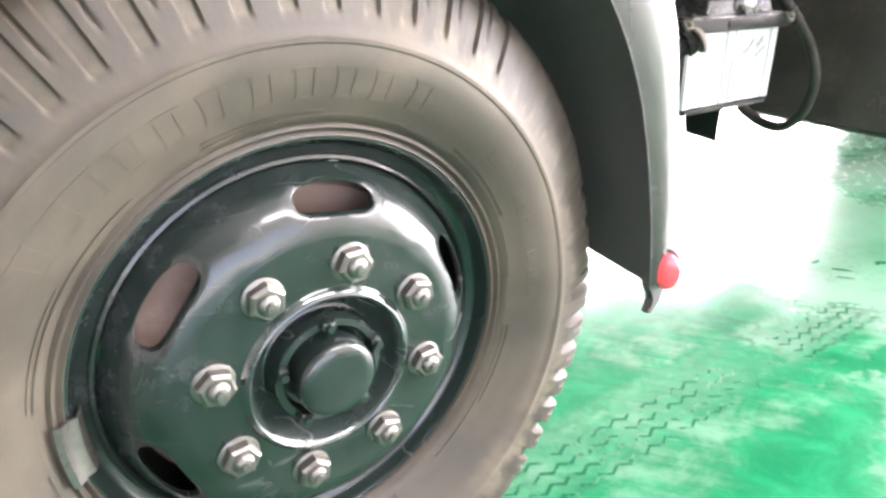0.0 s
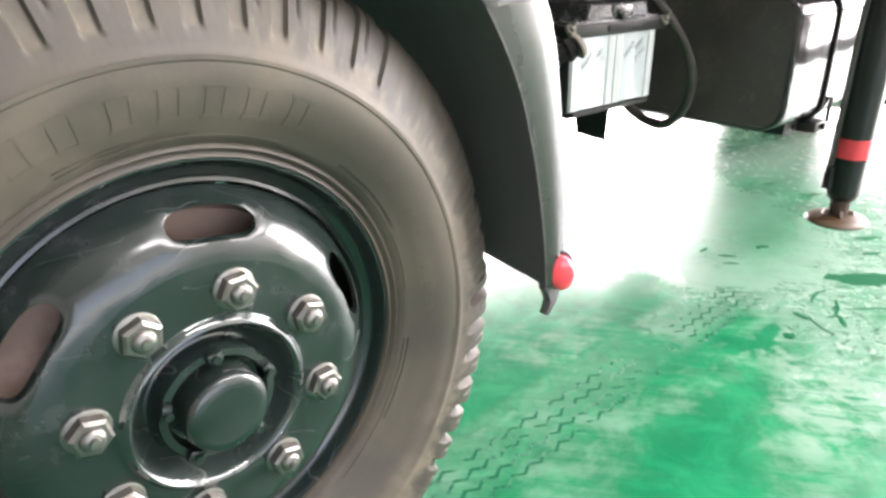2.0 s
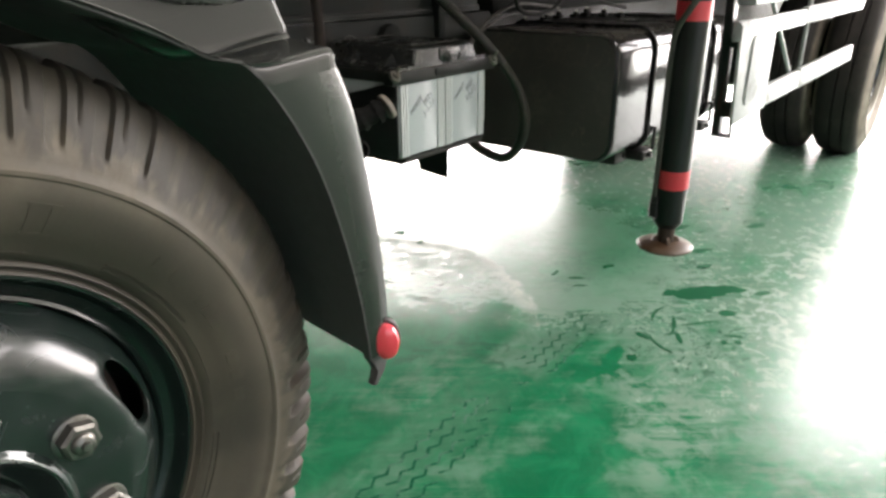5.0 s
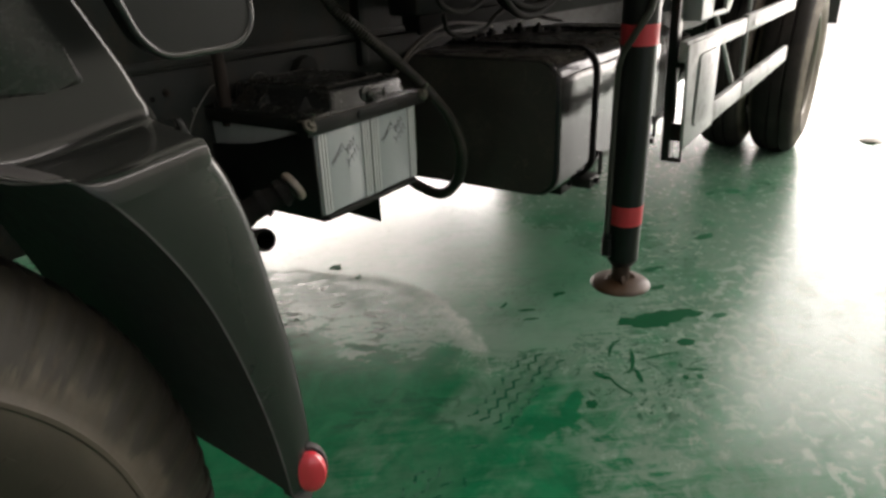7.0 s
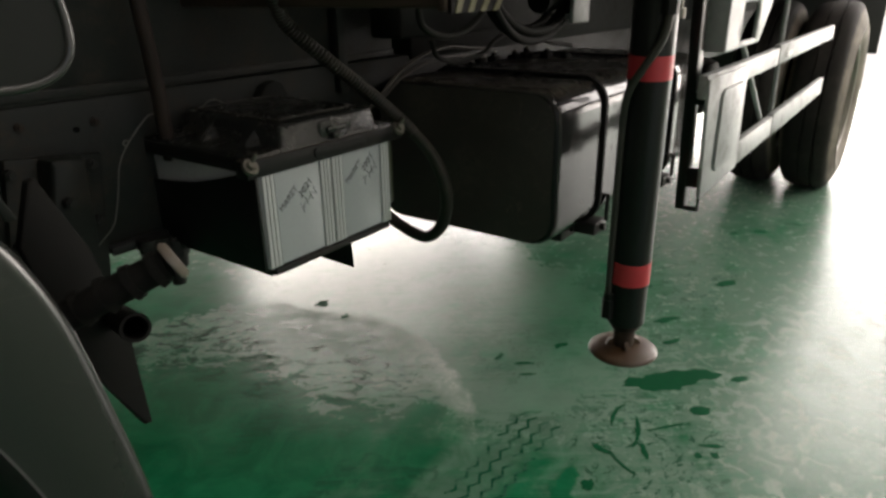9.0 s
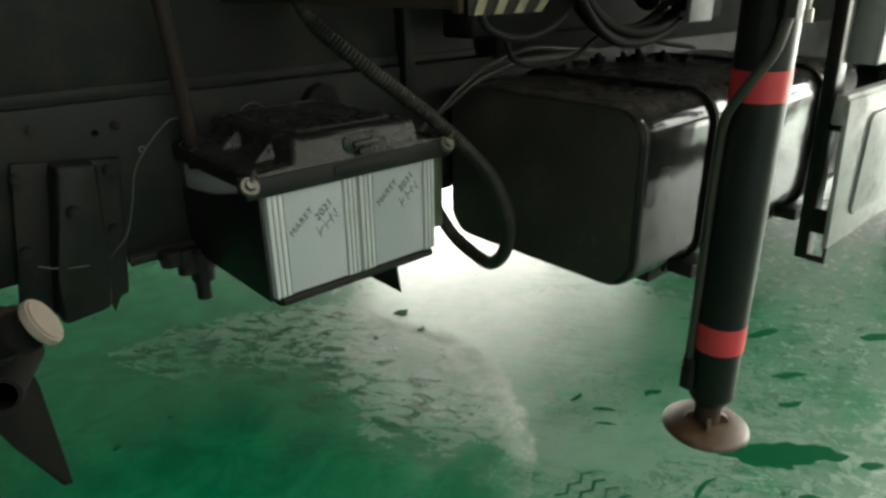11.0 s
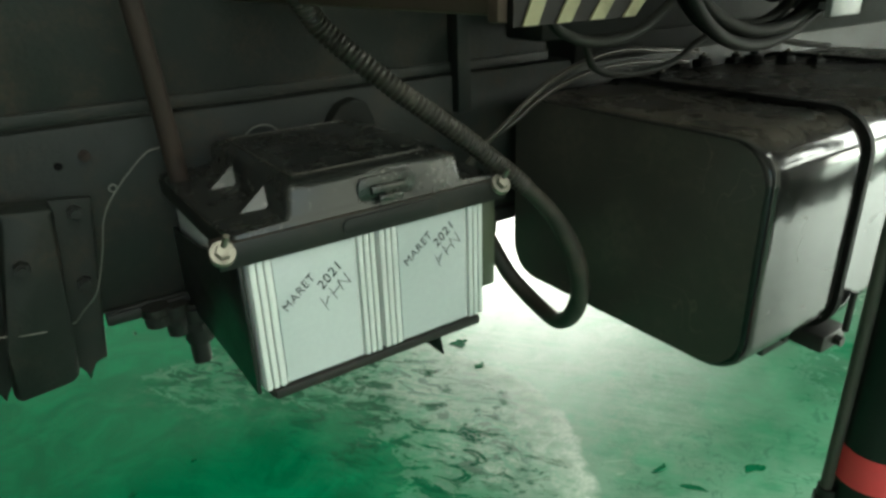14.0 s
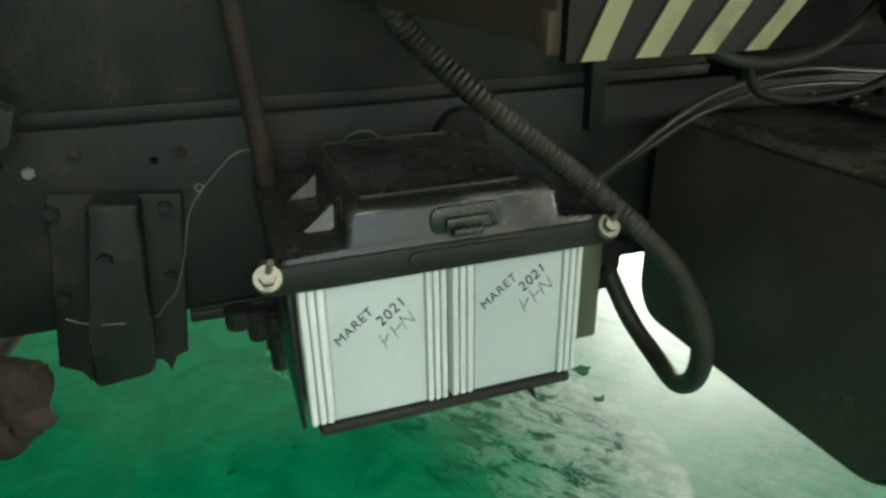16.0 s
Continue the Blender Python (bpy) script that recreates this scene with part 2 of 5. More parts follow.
# darker than the chassis: dimness beneath the deck put into the colour
deck_black = worn("deck_dim_grimy_black", (0.0045, 0.0058, 0.0047), (0.020, 0.017, 0.013), 0.7, 0.5, 30, bump=0.5, blotch=5, spec=0.15)
# lid bead paler than the lid: its edge highlight put into the colour
bead_highlight = worn("bead_highlight_plastic", (0.045, 0.041, 0.034), (0.08, 0.068, 0.053), 0.45, 0.5, 60)
plate_dark = worn("plate_dark_green", (0.0062, 0.0080, 0.0066), (0.020, 0.020, 0.016), 0.5, 0.3, 140, spec=0.15)
stay_black = worn("stay_flat_black", (0.0055, 0.0056, 0.0050), (0.018, 0.016, 0.013), 0.75, 0.4, 60, spec=0.12)
zinc = worn("zinc_plated_steel", (0.20, 0.188, 0.158), (0.11, 0.095, 0.07), 0.42, 0.6, 150, metal=0.8, blotch=30)
guard_white = worn("guard_pale_grey_paint", (0.30, 0.315, 0.305), (0.15, 0.145, 0.13), 0.44, 0.75, 40, blotch=11, dent=0.12, scratch=0.4, spec=0.3)
rim_pale = worn("rim_pale_grey", (0.26, 0.24, 0.20), (0.34, 0.30, 0.25), 0.5, 0.6, 60, blotch=9)
stripe_yellow = worn("hazard_pale_yellow", (0.115, 0.108, 0.058), (0.05, 0.042, 0.028), 0.6, 0.75, 80, blotch=18, spec=0.2)
stripe_black = worn("hazard_black", (0.0042, 0.0034, 0.0028), (0.016, 0.011, 0.008), 0.65, 0.6, 60, spec=0.1, blotch=12)
wall_paint = worn("hall_wall_plaster", (0.36, 0.355, 0.33), (0.27, 0.255, 0.23), 0.8, 0.4, 20, blotch=1.5)
wall_grey = worn("hall_wall_grey_paint", (0.12, 0.135, 0.125), (0.085, 0.09, 0.08), 0.7, 0.4, 20, blotch=1.5)
roof_sheet = worn("hall_roof_sheet", (0.32, 0.32, 0.30), (0.24, 0.23, 0.21), 0.6, 0.3, 20, blotch=1.5)
yard = worn("yard_concrete", (0.62, 0.61, 0.58), (0.50, 0.48, 0.45), 0.85, 0.5, 12, blotch=0.8)
wire_steel = worn("wire_dull_grey", (0.10, 0.10, 0.088), (0.07, 0.062, 0.05), 0.5, 0.4, 60, metal=0.2)
stain_green = worn("clean_wet_green", (0.001, 0.070, 0.026), (0.003, 0.100, 0.039), 0.55, 0.4, 60, bump=0.02, blotch=20, spec=0.02)
print_green = worn("tread_print_green", (0.003, 0.085, 0.038), (0.014, 0.135, 0.066), 0.24, 0.8, 60, blotch=16, spec=0.3)


def floor_material():
    n = Nodes("green_epoxy_floor")
    p = n.pos
    wob = n.scaled(n.vec('SUBTRACT', n.noise(6.0, 5, 0.6, at=p, colour=True), (0.5, 0.5, 0.5)), (0.34, 0.34, 0.0))
    q = n.vec('ADD', p, wob)

    def blob(cx, cy, rx, ry, lo=0.75, hi=1.15):
        d = n.vec('LENGTH', n.scaled(n.vec('SUBTRACT', q, (cx, cy, 0)), (1 / rx, 1 / ry, 0)))
        return n.step(d, lo, hi, 1.0, 0.0)

    def most(a, *rest):
        for b in rest:
            a = n.math('MAXIMUM', a, b)
        return a
    def strip(x0, x1, y0, y1, soft=0.06):
        """A soft-edged band along the wheel's track."""
        sx, sy = n.vec('DOT_PRODUCT', q, (1, 0, 0)), n.vec('DOT_PRODUCT', n.vec('ADD', p, n.scaled(wob, (0.12, 0.12, 0))), (-0.03, 1, 0))
        a = n.math('MULTIPLY', n.step(sx, x0 - soft, x0 + soft), n.step(sx, x1 - soft, x1 + soft, 1.0, 0.0))
        b = n.math('MULTIPLY', n.step(sy, y0 - 0.05, y0 + 0.05), n.step(sy, y1 - 0.028, y1 + 0.028, 1.0, 0.0))
        return n.math('MULTIPLY', a, b)
    cloud = n.noise(1.6, 6, 0.62, at=p, distort=0.6)
    mid = n.noise(7.0, 7, 0.66, at=p, distort=0.8)
    fine = n.noise(70.0, 6, 0.7, at=p)
    streak = n.noise(5.0, 7, 0.66, at=n.scaled(p, (1.6, 2.2, 1)), distort=0.5)
    turned = n.t.nodes.new("ShaderNodeVectorRotate")
    n.put(turned.inputs["Vector"], p)
    turned.inputs["Angle"].default_value = 0.9
    scrape = n.noise(4.0, 8, 0.72, at=n.scaled(turned.outputs[0], (1.0, 9.0, 1)), distort=0.5)
    patch_a = n.noise(11.0, 7, 0.68, at=p, distort=1.0)
    small = n.vec('ADD', p, n.scaled(wob, (0.14, 0.14, 0)))

    def pane(x0, x1, y0, y1, sx0=0.02, sx1=0.02, sy0=0.012, sy1=0.03, lean=0.0):
        """A patch with straighter sides, each with a softness of its own."""
        u, w = n.vec('DOT_PRODUCT', small, (1, lean, 0)), n.vec('DOT_PRODUCT', small, (-0.03, 1, 0))
        a = n.math('MULTIPLY', n.step(u, x0 - sx0, x0 + sx0), n.step(u, x1 - sx1, x1 + sx1, 1.0, 0.0))
        b = n.math('MULTIPLY', n.step(w, y0 - sy0, y0 + sy0), n.step(w, y1 - sy1, y1 + sy1, 1.0, 0.0))
        return n.math('MULTIPLY', a, b)
    clean = most(pane(1.93, 2.29, 1.165, 1.43, 0.12, 0.02, 0.012, 0.05, 0.10), pane(1.00, 1.42, 1.195, 1.33, 0.1, 0.06, 0.012, 0.05), blob(1.66, 1.60, 0.30, 0.14, 0.6, 1.2), blob(1.50, 0.86, 0.42, 0.12, 0.55, 1.15), blob(1.98, 0.96, 0.16, 0.05, 0.6, 1.15),
                 blob(1.15, 0.75, 0.40, 0.14, 0.6, 1.2), blob(1.45, 1.85, 0.40, 0.35, 0.5, 1.2), blob(1.70, 1.80, 0.60, 0.45, 0.6, 1.1), blob(1.65, 2.25, 0.35, 0.3, 0.4, 1.2), blob(1.30, 2.60, 1.10, 0.95, 0.6, 1.2))
    ring = n.vec('LENGTH', n.scaled(n.vec('SUBTRACT', n.vec('ADD', p, n.scaled(wob, (0.85, 0.85, 0))), (1.72, 1.93, 0)), (1, 1, 0)))
    sector = n.step(n.vec('DOT_PRODUCT', q, (1.0, 0.45, 0)), 2.52, 2.95)
    within = n.math('MULTIPLY', n.math('MULTIPLY', n.step(ring, 0.69, 0.76, 1.0, 0.0), n.step(ring, 0.15, 0.58)), n.math('MULTIPLY', sector, n.step(n.vec('DOT_PRODUCT', q, (0, 1, 0)), 1.45, 1.75)))
    rim = n.math('MULTIPLY', n.math('MULTIPLY', n.step(ring, 0.715, 0.76, 1.0, 0.0), n.step(ring, 0.60, 0.71)), n.math('MULTIPLY', sector, n.step(n.vec('DOT_PRODUCT', q, (0, 1, 0)), 2.15, 2.40, 1.0, 0.0)))
    # past the arc the pale colour is dust and painted floor glare
    beyond = n.math('MULTIPLY', n.step(ring, 0.71, 0.77), most(blob(2.95, 2.15, 0.75, 0.70, 0.5, 1.2), blob(3.0, 0.35, 0.8, 0.50, 0.3, 1.2)))
    chalk_glare = most(n.math('MULTIPLY', rim, 0.8), n.math('MULTIPLY', beyond, 0.18), n.math('MULTIPLY', n.math('MULTIPLY', n.step(ring, 0.71, 0.77), blob(2.62, 1.68, 0.30, 0.36, 0.3, 1.15)), 0.2))
    track = n.math('MULTIPLY', most(strip(1.78, 2.26, 1.035, 1.225), n.math('MULTIPLY', strip(0.5, 1.70, 1.035, 1.225, 0.15), 0.5), blob(2.36, 1.13, 0.14, 0.10)), n.step(patch_a, 0.30, 0.58, 0.20, 0.46))
    veil = n.math('ADD', n.math('MULTIPLY', cloud, 0.45), n.math('ADD', n.math('MULTIPLY', streak, 0.35), n.math('MULTIPLY', scrape, 0.25)))
    far = n.step(n.vec('DOT_PRODUCT', p, (1, 0, 0)), 1.6, 2.6)
    dusty = n.math('MULTIPLY', n.step(n.math('ADD', veil, n.math('MULTIPLY', far, 0.10)), 0.46, 0.66), n.math('ADD', 0.46, n.math('MULTIPLY', far, 0.20)))
    about = n.math('MULTIPLY', most(blob(2.55, 0.85, 0.55, 0.42, 0.5, 1.2), blob(2.0, 0.75, 0.6, 0.25, 0.4, 1.2)), n.step(n.math('ADD', n.math('MULTIPLY', patch_a, 0.6), n.math('MULTIPLY', scrape, 0.4)), 0.38, 0.56))
    dusty = most(dusty, n.math('MULTIPLY', about, 0.75))
    # dust colour cut back here: the truck's shade put into the floor
    dusty = n.math('MULTIPLY', dusty, n.math('SUBTRACT', 1.0, n.math('MULTIPLY', blob(2.95, 1.55, 0.75, 0.50, 0.5, 1.2), 0.60)))
    dusty = n.math('MULTIPLY', dusty, n.math('SUBTRACT', 1.0, n.math('MULTIPLY', clean, 0.92)))
    dusty = most(dusty, n.math('MULTIPLY', track, n.step(scrape, 0.15, 0.62, 0.6, 1.0)))
    green = n.mix(n.step(mid, 0.35, 0.7), (0.001, 0.102, 0.040), (0.004, 0.150, 0.062))
    col = n.mix(dusty, green, (0.170, 0.245, 0.194))
    patchy = n.noise(17.0, 7, 0.72, at=p, distort=0.7)
    flecks = n.math('MULTIPLY', n.step(n.math('ADD', n.math('MULTIPLY', patchy, 0.7), n.math('MULTIPLY', scrape, 0.3)), 0.38, 0.60), n.step(fine, 0.25, 0.60))
    chips = n.noise(13.0, 7, 0.68, at=n.scaled(turned.outputs[0], (1.0, 2.2, 1)), distort=0.7)
    col = n.mix(n.math('MULTIPLY', n.math('MULTIPLY', within, n.step(chips, 0.45, 0.53)), n.math('ADD', 0.02, n.math('MULTIPLY', flecks, 0.44))), col, (0.32, 0.36, 0.31))
    col = n.mix(n.math('MULTIPLY', n.math('MULTIPLY', within, n.step(chips, 0.42, 0.47, 1.0, 0.0)), 0.90), col, (0.002, 0.042, 0.019))
    rags = n.noise(11.0, 8, 0.72, at=n.scaled(turned.outputs[0], (1.0, 2.0, 1)), distort=0.9)
    inner = n.math('MULTIPLY', n.math('MULTIPLY', n.step(ring, 0.62, 0.70, 1.0, 0.0), sector), n.step(n.vec('DOT_PRODUCT', q, (0, 1, 0)), 1.40, 1.60))
    bald = n.math('MULTIPLY', inner, n.step(rags, 0.40, 0.49, 1.0, 0.0))
    col = n.mix(n.math('MULTIPLY', bald, 0.75), col, (0.002, 0.036, 0.016))
    col = n.mix(n.math('MULTIPLY', chalk_glare, n.math('ADD', 0.26, n.math('MULTIPLY', flecks, 0.60))), col, (0.42, 0.46, 0.40))
    scuff = n.math('MULTIPLY', n.step(n.noise(26.0, 6, 0.7, at=p, distort=1.2), 0.62, 0.70), n.math('ADD', 0.02, n.math('MULTIPLY', far, 0.05)))
    col = n.mix(scuff, col, (0.22, 0.34, 0.26))
    hair = n.math('ABSOLUTE', n.math('SUBTRACT', n.noise(5.0, 3, 0.55, at=n.scaled(turned.outputs[0], (0.5, 2.4, 1)), distort=0.8), 0.5))
    hair2 = n.math('ABSOLUTE', n.math('SUBTRACT', n.noise(4.0, 3, 0.55, at=n.scaled(p, (2.6, 0.6, 1)), distort=1.0), 0.48))
    worn_in = n.step(n.noise(3.0, 4, 0.6, at=p), 0.48, 0.62)
    col = n.mix(n.math('MULTIPLY', n.math('MULTIPLY', n.step(hair, 0.0, 0.006, 1.0, 0.0), n.math('MULTIPLY', worn_in, far)), 0.32), col, (0.30, 0.38, 0.31))
    col = n.mix(n.math('MULTIPLY', n.math('MULTIPLY', n.step(hair2, 0.0, 0.007, 1.0, 0.0), n.math('MULTIPLY', worn_in, far)), 0.5), col, (0.004, 0.07, 0.032))
    dab = n.noise(15.0, 5, 0.62, at=p, distort=0.9)
    near = blob(2.95, 0.25, 1.1, 0.62, 0.4, 1.15)
    col = n.mix(n.math('MULTIPLY', n.math('MULTIPLY', n.step(dab, 0.55, 0.60), near), 0.55), col, (0.44, 0.47, 0.41))
    col = n.mix(n.math('MULTIPLY', n.math('MULTIPLY', n.step(dab, 0.40, 0.44, 1.0, 0.0), near), 0.35), col, (0.03, 0.14, 0.08))
    # wet scuffs and drag lines beside the tyre print and towards the rear wheels
    here = most(blob(2.32, 0.84, 0.36, 0.26, 0.5, 1.15), n.math('MULTIPLY', blob(3.3, 1.15, 0.9, 0.30, 0.5, 1.15), 0.8), n.math('MULTIPLY', blob(2.55, 1.36, 0.30, 0.14, 0.5, 1.15), 0.6))
    wisp = n.math('ABSOLUTE', n.math('SUBTRACT', n.noise(8.0, 3, 0.55, at=n.scaled(p, (1.0, 1.5, 1)), distort=1.6), 0.5))
    wisp = n.math('MULTIPLY', n.step(wisp, 0.008, 0.030, 1.0, 0.0), n.step(n.noise(11.0, 4, 0.6, at=p), 0.46, 0.56))
    blots = n.step(n.noise(18.0, 4, 0.6, at=n.scaled(p, (1.0, 1.4, 1)), distort=0.8), 0.615, 0.645)
    wet = n.math('MULTIPLY', here, n.math('MAXIMUM', wisp, blots))
    col = n.mix(n.math('MULTIPLY', wet, 0.85), col, (0.003, 0.062, 0.028))
    drag = n.math('MULTIPLY', most(blob(1.80, 1.30, 0.035, 0.20, 0.4, 1.1), blob(1.86, 1.36, 0.025, 0.14, 0.4, 1.1), blob(1.74, 1.48, 0.16, 0.03, 0.4, 1.1), blob(1.76, 1.80, 0.12, 0.05, 0.4, 1.1)), n.step(scrape, 0.35, 0.6))
    col = n.mix(n.math('MULTIPLY', drag, 0.6), col, (0.006, 0.055, 0.026))
    pits = n.step(n.noise(13.0, 2, 0.5, at=p), 0.775, 0.785)
    col = n.mix(n.math('MULTIPLY', pits, 0.8), col, (0.006, 0.045, 0.022))
    spots = n.step(n.noise(24.0, 4, 0.6, at=p, distort=0.6), 0.56, 0.64)
    rough = n.math('ADD', n.math('MULTIPLY', dusty, 0.12), n.math('ADD', 0.13, n.math('MULTIPLY', n.math('MULTIPLY', mid, fine), 0.18)))
    rough = n.math('ADD', n.math('ADD', rough, n.math('MULTIPLY', chalk_glare, 0.08)), n.math('MULTIPLY', n.math('MULTIPLY', spots, far), 0.06))
    rough = n.math('ADD', rough, n.math('MULTIPLY', n.math('MULTIPLY', n.step(dab, 0.50, 0.60), near), 0.16))
    rough = n.math('ADD', rough, n.math('MULTIPLY', blob(2.65, 1.75, 0.75, 0.75, 0.4, 1.3), 0.14))
    rough = n.math('ADD', rough, n.math('MULTIPLY', within, n.math('MULTIPLY', n.step(chips, 0.34, 0.62), 0.36)), clamp=True)
    rough = n.math('MULTIPLY', rough, n.math('SUBTRACT', 1.0, n.math('MULTIPLY', bald, 0.7)))
    n.bump(n.math('ADD', n.math('ADD', n.math('MULTIPLY', mid, 1.0), n.math('MULTIPLY', fine, 0.22)), n.math('MULTIPLY', n.math('MULTIPLY', spots, far), 0.05)), 0.20, 0.004)
    return n.done(col, rough, 0.0, 0.38)


floor_green = floor_material()

# ---------------------------------------------------------------- mesh helpers


def finish(name, bm, mat, smooth=True):
    bmesh.ops.recalc_face_normals(bm, faces=bm.faces[:])
    me = bpy.data.meshes.new(name)
    bm.to_mesh(me)
    bm.free()
    me.materials.append(mat)
    if smooth:
        me.shade_smooth()
        me.set_sharp_from_angle(angle=radians(38))
    return me


def part(name, bm, mat, parent, label="", smooth=True):
    ob = new(name, finish(name, bm, mat, smooth))
    ob.parent = parent
    return tagged(ob, label)


def thing(name, bm, mat, label, category, group="", kind="", smooth=True):
    return tagged(new(name, finish(name, bm, mat, smooth)), label, category, group, kind)


def root(name, at, label, category, group=""):
    ob = new(name)
    ob.location = at
    ob.empty_display_size = 0.1
    return tagged(ob, label, category, group)


def box(bm, lo, hi, bevel=0.0, m=None, seg=2):
    """A box between two corners, with rounded edges."""
    c = [(a + b) / 2 for a, b in zip(lo, hi)]
    s = [abs(b - a) for a, b in zip(lo, hi)]
    got = bmesh.ops.create_cube(bm, size=1.0, matrix=(m or Matrix()) @ Matrix.Translation(c) @ Matrix.Diagonal((*s, 1)))
    if bevel:
        edges = list({e for v in got["verts"] for e in v.link_edges})
        bmesh.ops.bevel(bm, geom=edges, offset=bevel, segments=seg, profile=0.5, affect='EDGES')
    return bm


def cyl(bm, p0, p1, r0, r1=None, n=24, caps=True):
    """A round bar from p0 to p1."""
    p0, p1 = Vector(p0), Vector(p1)
    r1 = r0 if r1 is None else r1
    turn = (p1 - p0).to_track_quat('Z', 'Y').to_matrix().to_4x4()
    bmesh.ops.create_cone(bm, cap_ends=caps, segments=n, radius1=r0, radius2=r1, depth=(p1 - p0).length,
                          matrix=Matrix.Translation((p0 + p1) / 2) @ turn)
    return bm


def smooth_line(points, steps=8):
    """Points along a smooth curve through the given points."""
    P = [Vector(p) for p in points]
    P = [2 * P[0] - P[1]] + P + [2 * P[-1] - P[-2]]
    out = []
    for i in range(1, len(P) - 2):
        a, b, c, d = P[i - 1:i + 3]
        for k in range(steps):
            t = k / steps
            out.append(0.5 * (2 * b + (c - a) * t + (2 * a - 5 * b + 4 * c - d) * t * t + (3 * b - 3 * c + d - a) * t ** 3))
    return out + [P[-2]]


def tube(bm, points, radius, n=12, steps=8, ribs=0.0, pitch=0.011, rib_end=1.0, taper=0.0):
    """A hose or wire along a smooth curve; ribs: how far rings of a corrugated hose stand out."""
    line = smooth_line(points, steps)
    if ribs:
        total, fine = 0.0, []
        for a, b in zip(line, line[1:]):
            k = max(1, int((b - a).length / (pitch / 5)))
            fine += [a.lerp(b, j / k) for j in range(k)]
        line = fine + [line[-1]]
    rings, run, up = [], 0.0, Vector((0.13, 0.31, 0.94))
    for i, p in enumerate(line):
        d = (line[min(i + 1, len(line) - 1)] - line[max(i - 1, 0)]).normalized()
        side = d.cross(up).normalized()
        up = side.cross(d).normalized()
        if i:
            run += (p - line[i - 1]).length
        r = radius * (1 - taper * min(1.0, max(0.0, i / len(line) - 0.46) / 0.12))
        if ribs and i / len(line) < rib_end:
            r += ribs * (0.5 + 0.5 * math.sin(2 * math.pi * run / pitch))
        rings.append([bm.verts.new(p + r * (math.cos(2 * math.pi * j / n) * side + math.sin(2 * math.pi * j / n) * up)) for j in range(n)])
    for a, b in zip(rings, rings[1:]):
        for j in range(n):
            bm.faces.new((a[j], a[(j + 1) % n], b[(j + 1) % n], b[j]))
    bm.faces.new(rings[0])
    bm.faces.new(rings[-1])
    return bm


def lathe(bm, profile, n=96, closed=False, push=None):
    """Turns (radius, inward) points round the wheel's axle, local -y being outward."""
    rings = []
    for j in range(n):
        a = 2 * math.pi * j / n
        ring = []
        for i, (r, v) in enumerate(profile):
            if push:
                r, v = push(j, i, r, v)
            ring.append(bm.verts.new((r * math.cos(a), v, r * math.sin(a))))
        rings.append(ring)
    k = len(profile)
    for j in range(n):
        a, b = rings[j], rings[(j + 1) % n]
        for i in range(k if closed else k - 1):
            bm.faces.new((a[i], a[(i + 1) % k], b[(i + 1) % k], b[i]))
    return bm


def slab(bm, outline, y0, y1, bevel=0.0):
    """A plate of the given (x, z) outline between two y."""
    front = [bm.verts.new((x, y0, z)) for x, z in outline]
    back = [bm.verts.new((x, y1, z)) for x, z in outline]
    bm.faces.new(front)
    bm.faces.new(back[::-1])
    k = len(outline)
    for i in range(k):
        bm.faces.new((front[i], back[i], back[(i + 1) % k], front[(i + 1) % k]))
    if bevel:
        bmesh.ops.bevel(bm, geom=[e for e in bm.edges], offset=bevel, segments=2, profile=0.5, affect='EDGES')
    return bm


def rounded(x0, z0, x1, z1, r, k=6):
    """The outline of a rectangle with round corners."""
    out = []
    for cx, cz, a0 in ((x1 - r, z1 - r, 0), (x0 + r, z1 - r, 90), (x0 + r, z0 + r, 180), (x1 - r, z0 + r, 270)):
        for i in range(k + 1):
            a = radians(a0 + 90 * i / k)
            out.append((cx + r * math.cos(a), cz + r * math.sin(a)))
    return out


def sheet(bm, rows, thick=0.0):
    """A skin through rows of points."""
    grid = [[bm.verts.new(p) for p in row] for row in rows]
    faces = []
    for a, b in zip(grid, grid[1:]):
        for i in range(len(a) - 1):
            faces.append(bm.faces.new((a[i], a[i + 1], b[i + 1], b[i])))
    if thick:
        bmesh.ops.recalc_face_normals(bm, faces=bm.faces[:])
        bmesh.ops.solidify(bm, geom=bm.faces[:], thickness=thick)
    return bm


def B():
    return bmesh.new()


# ---------------------------------------------------------------- hall
bm = B()
box(bm, (-7, -5, -0.2), (9.86, 8, 0))
tagged(thing("floor", bm, floor_green, "worn glossy green epoxy floor with dust and tyre marks", "floor"), kind="structure")
bm = B()
box(bm, (-90, -90, -0.4), (120, 90, -0.21))
tagged(thing("ground", bm, yard, "sunlit concrete yard outside the hall", "ground"), kind="structure")
bm = B()
box(bm, (-7.3, -5.3, 6.4), (10.3, -4.0, 6.6))
box(bm, (-7.3, -2.9, 6.4), (10.3, 8.3, 6.6))
box(bm, (-7.3, -4.0, 6.4), (0.3, -2.9, 6.6))
box(bm, (8.9, -4.0, 6.4), (10.3, -2.9, 6.6))
tagged(thing("ceiling", bm, roof_sheet, "pale metal roof of the hall with a long roof light", "ceiling"), kind="structure")


def wall(name, boxes, label, mat=wall_paint):
    bm = B()
    for lo, hi in boxes:
        box(bm, lo, hi)
    tagged(thing(name, bm, mat, label, "wall"), kind="structure")


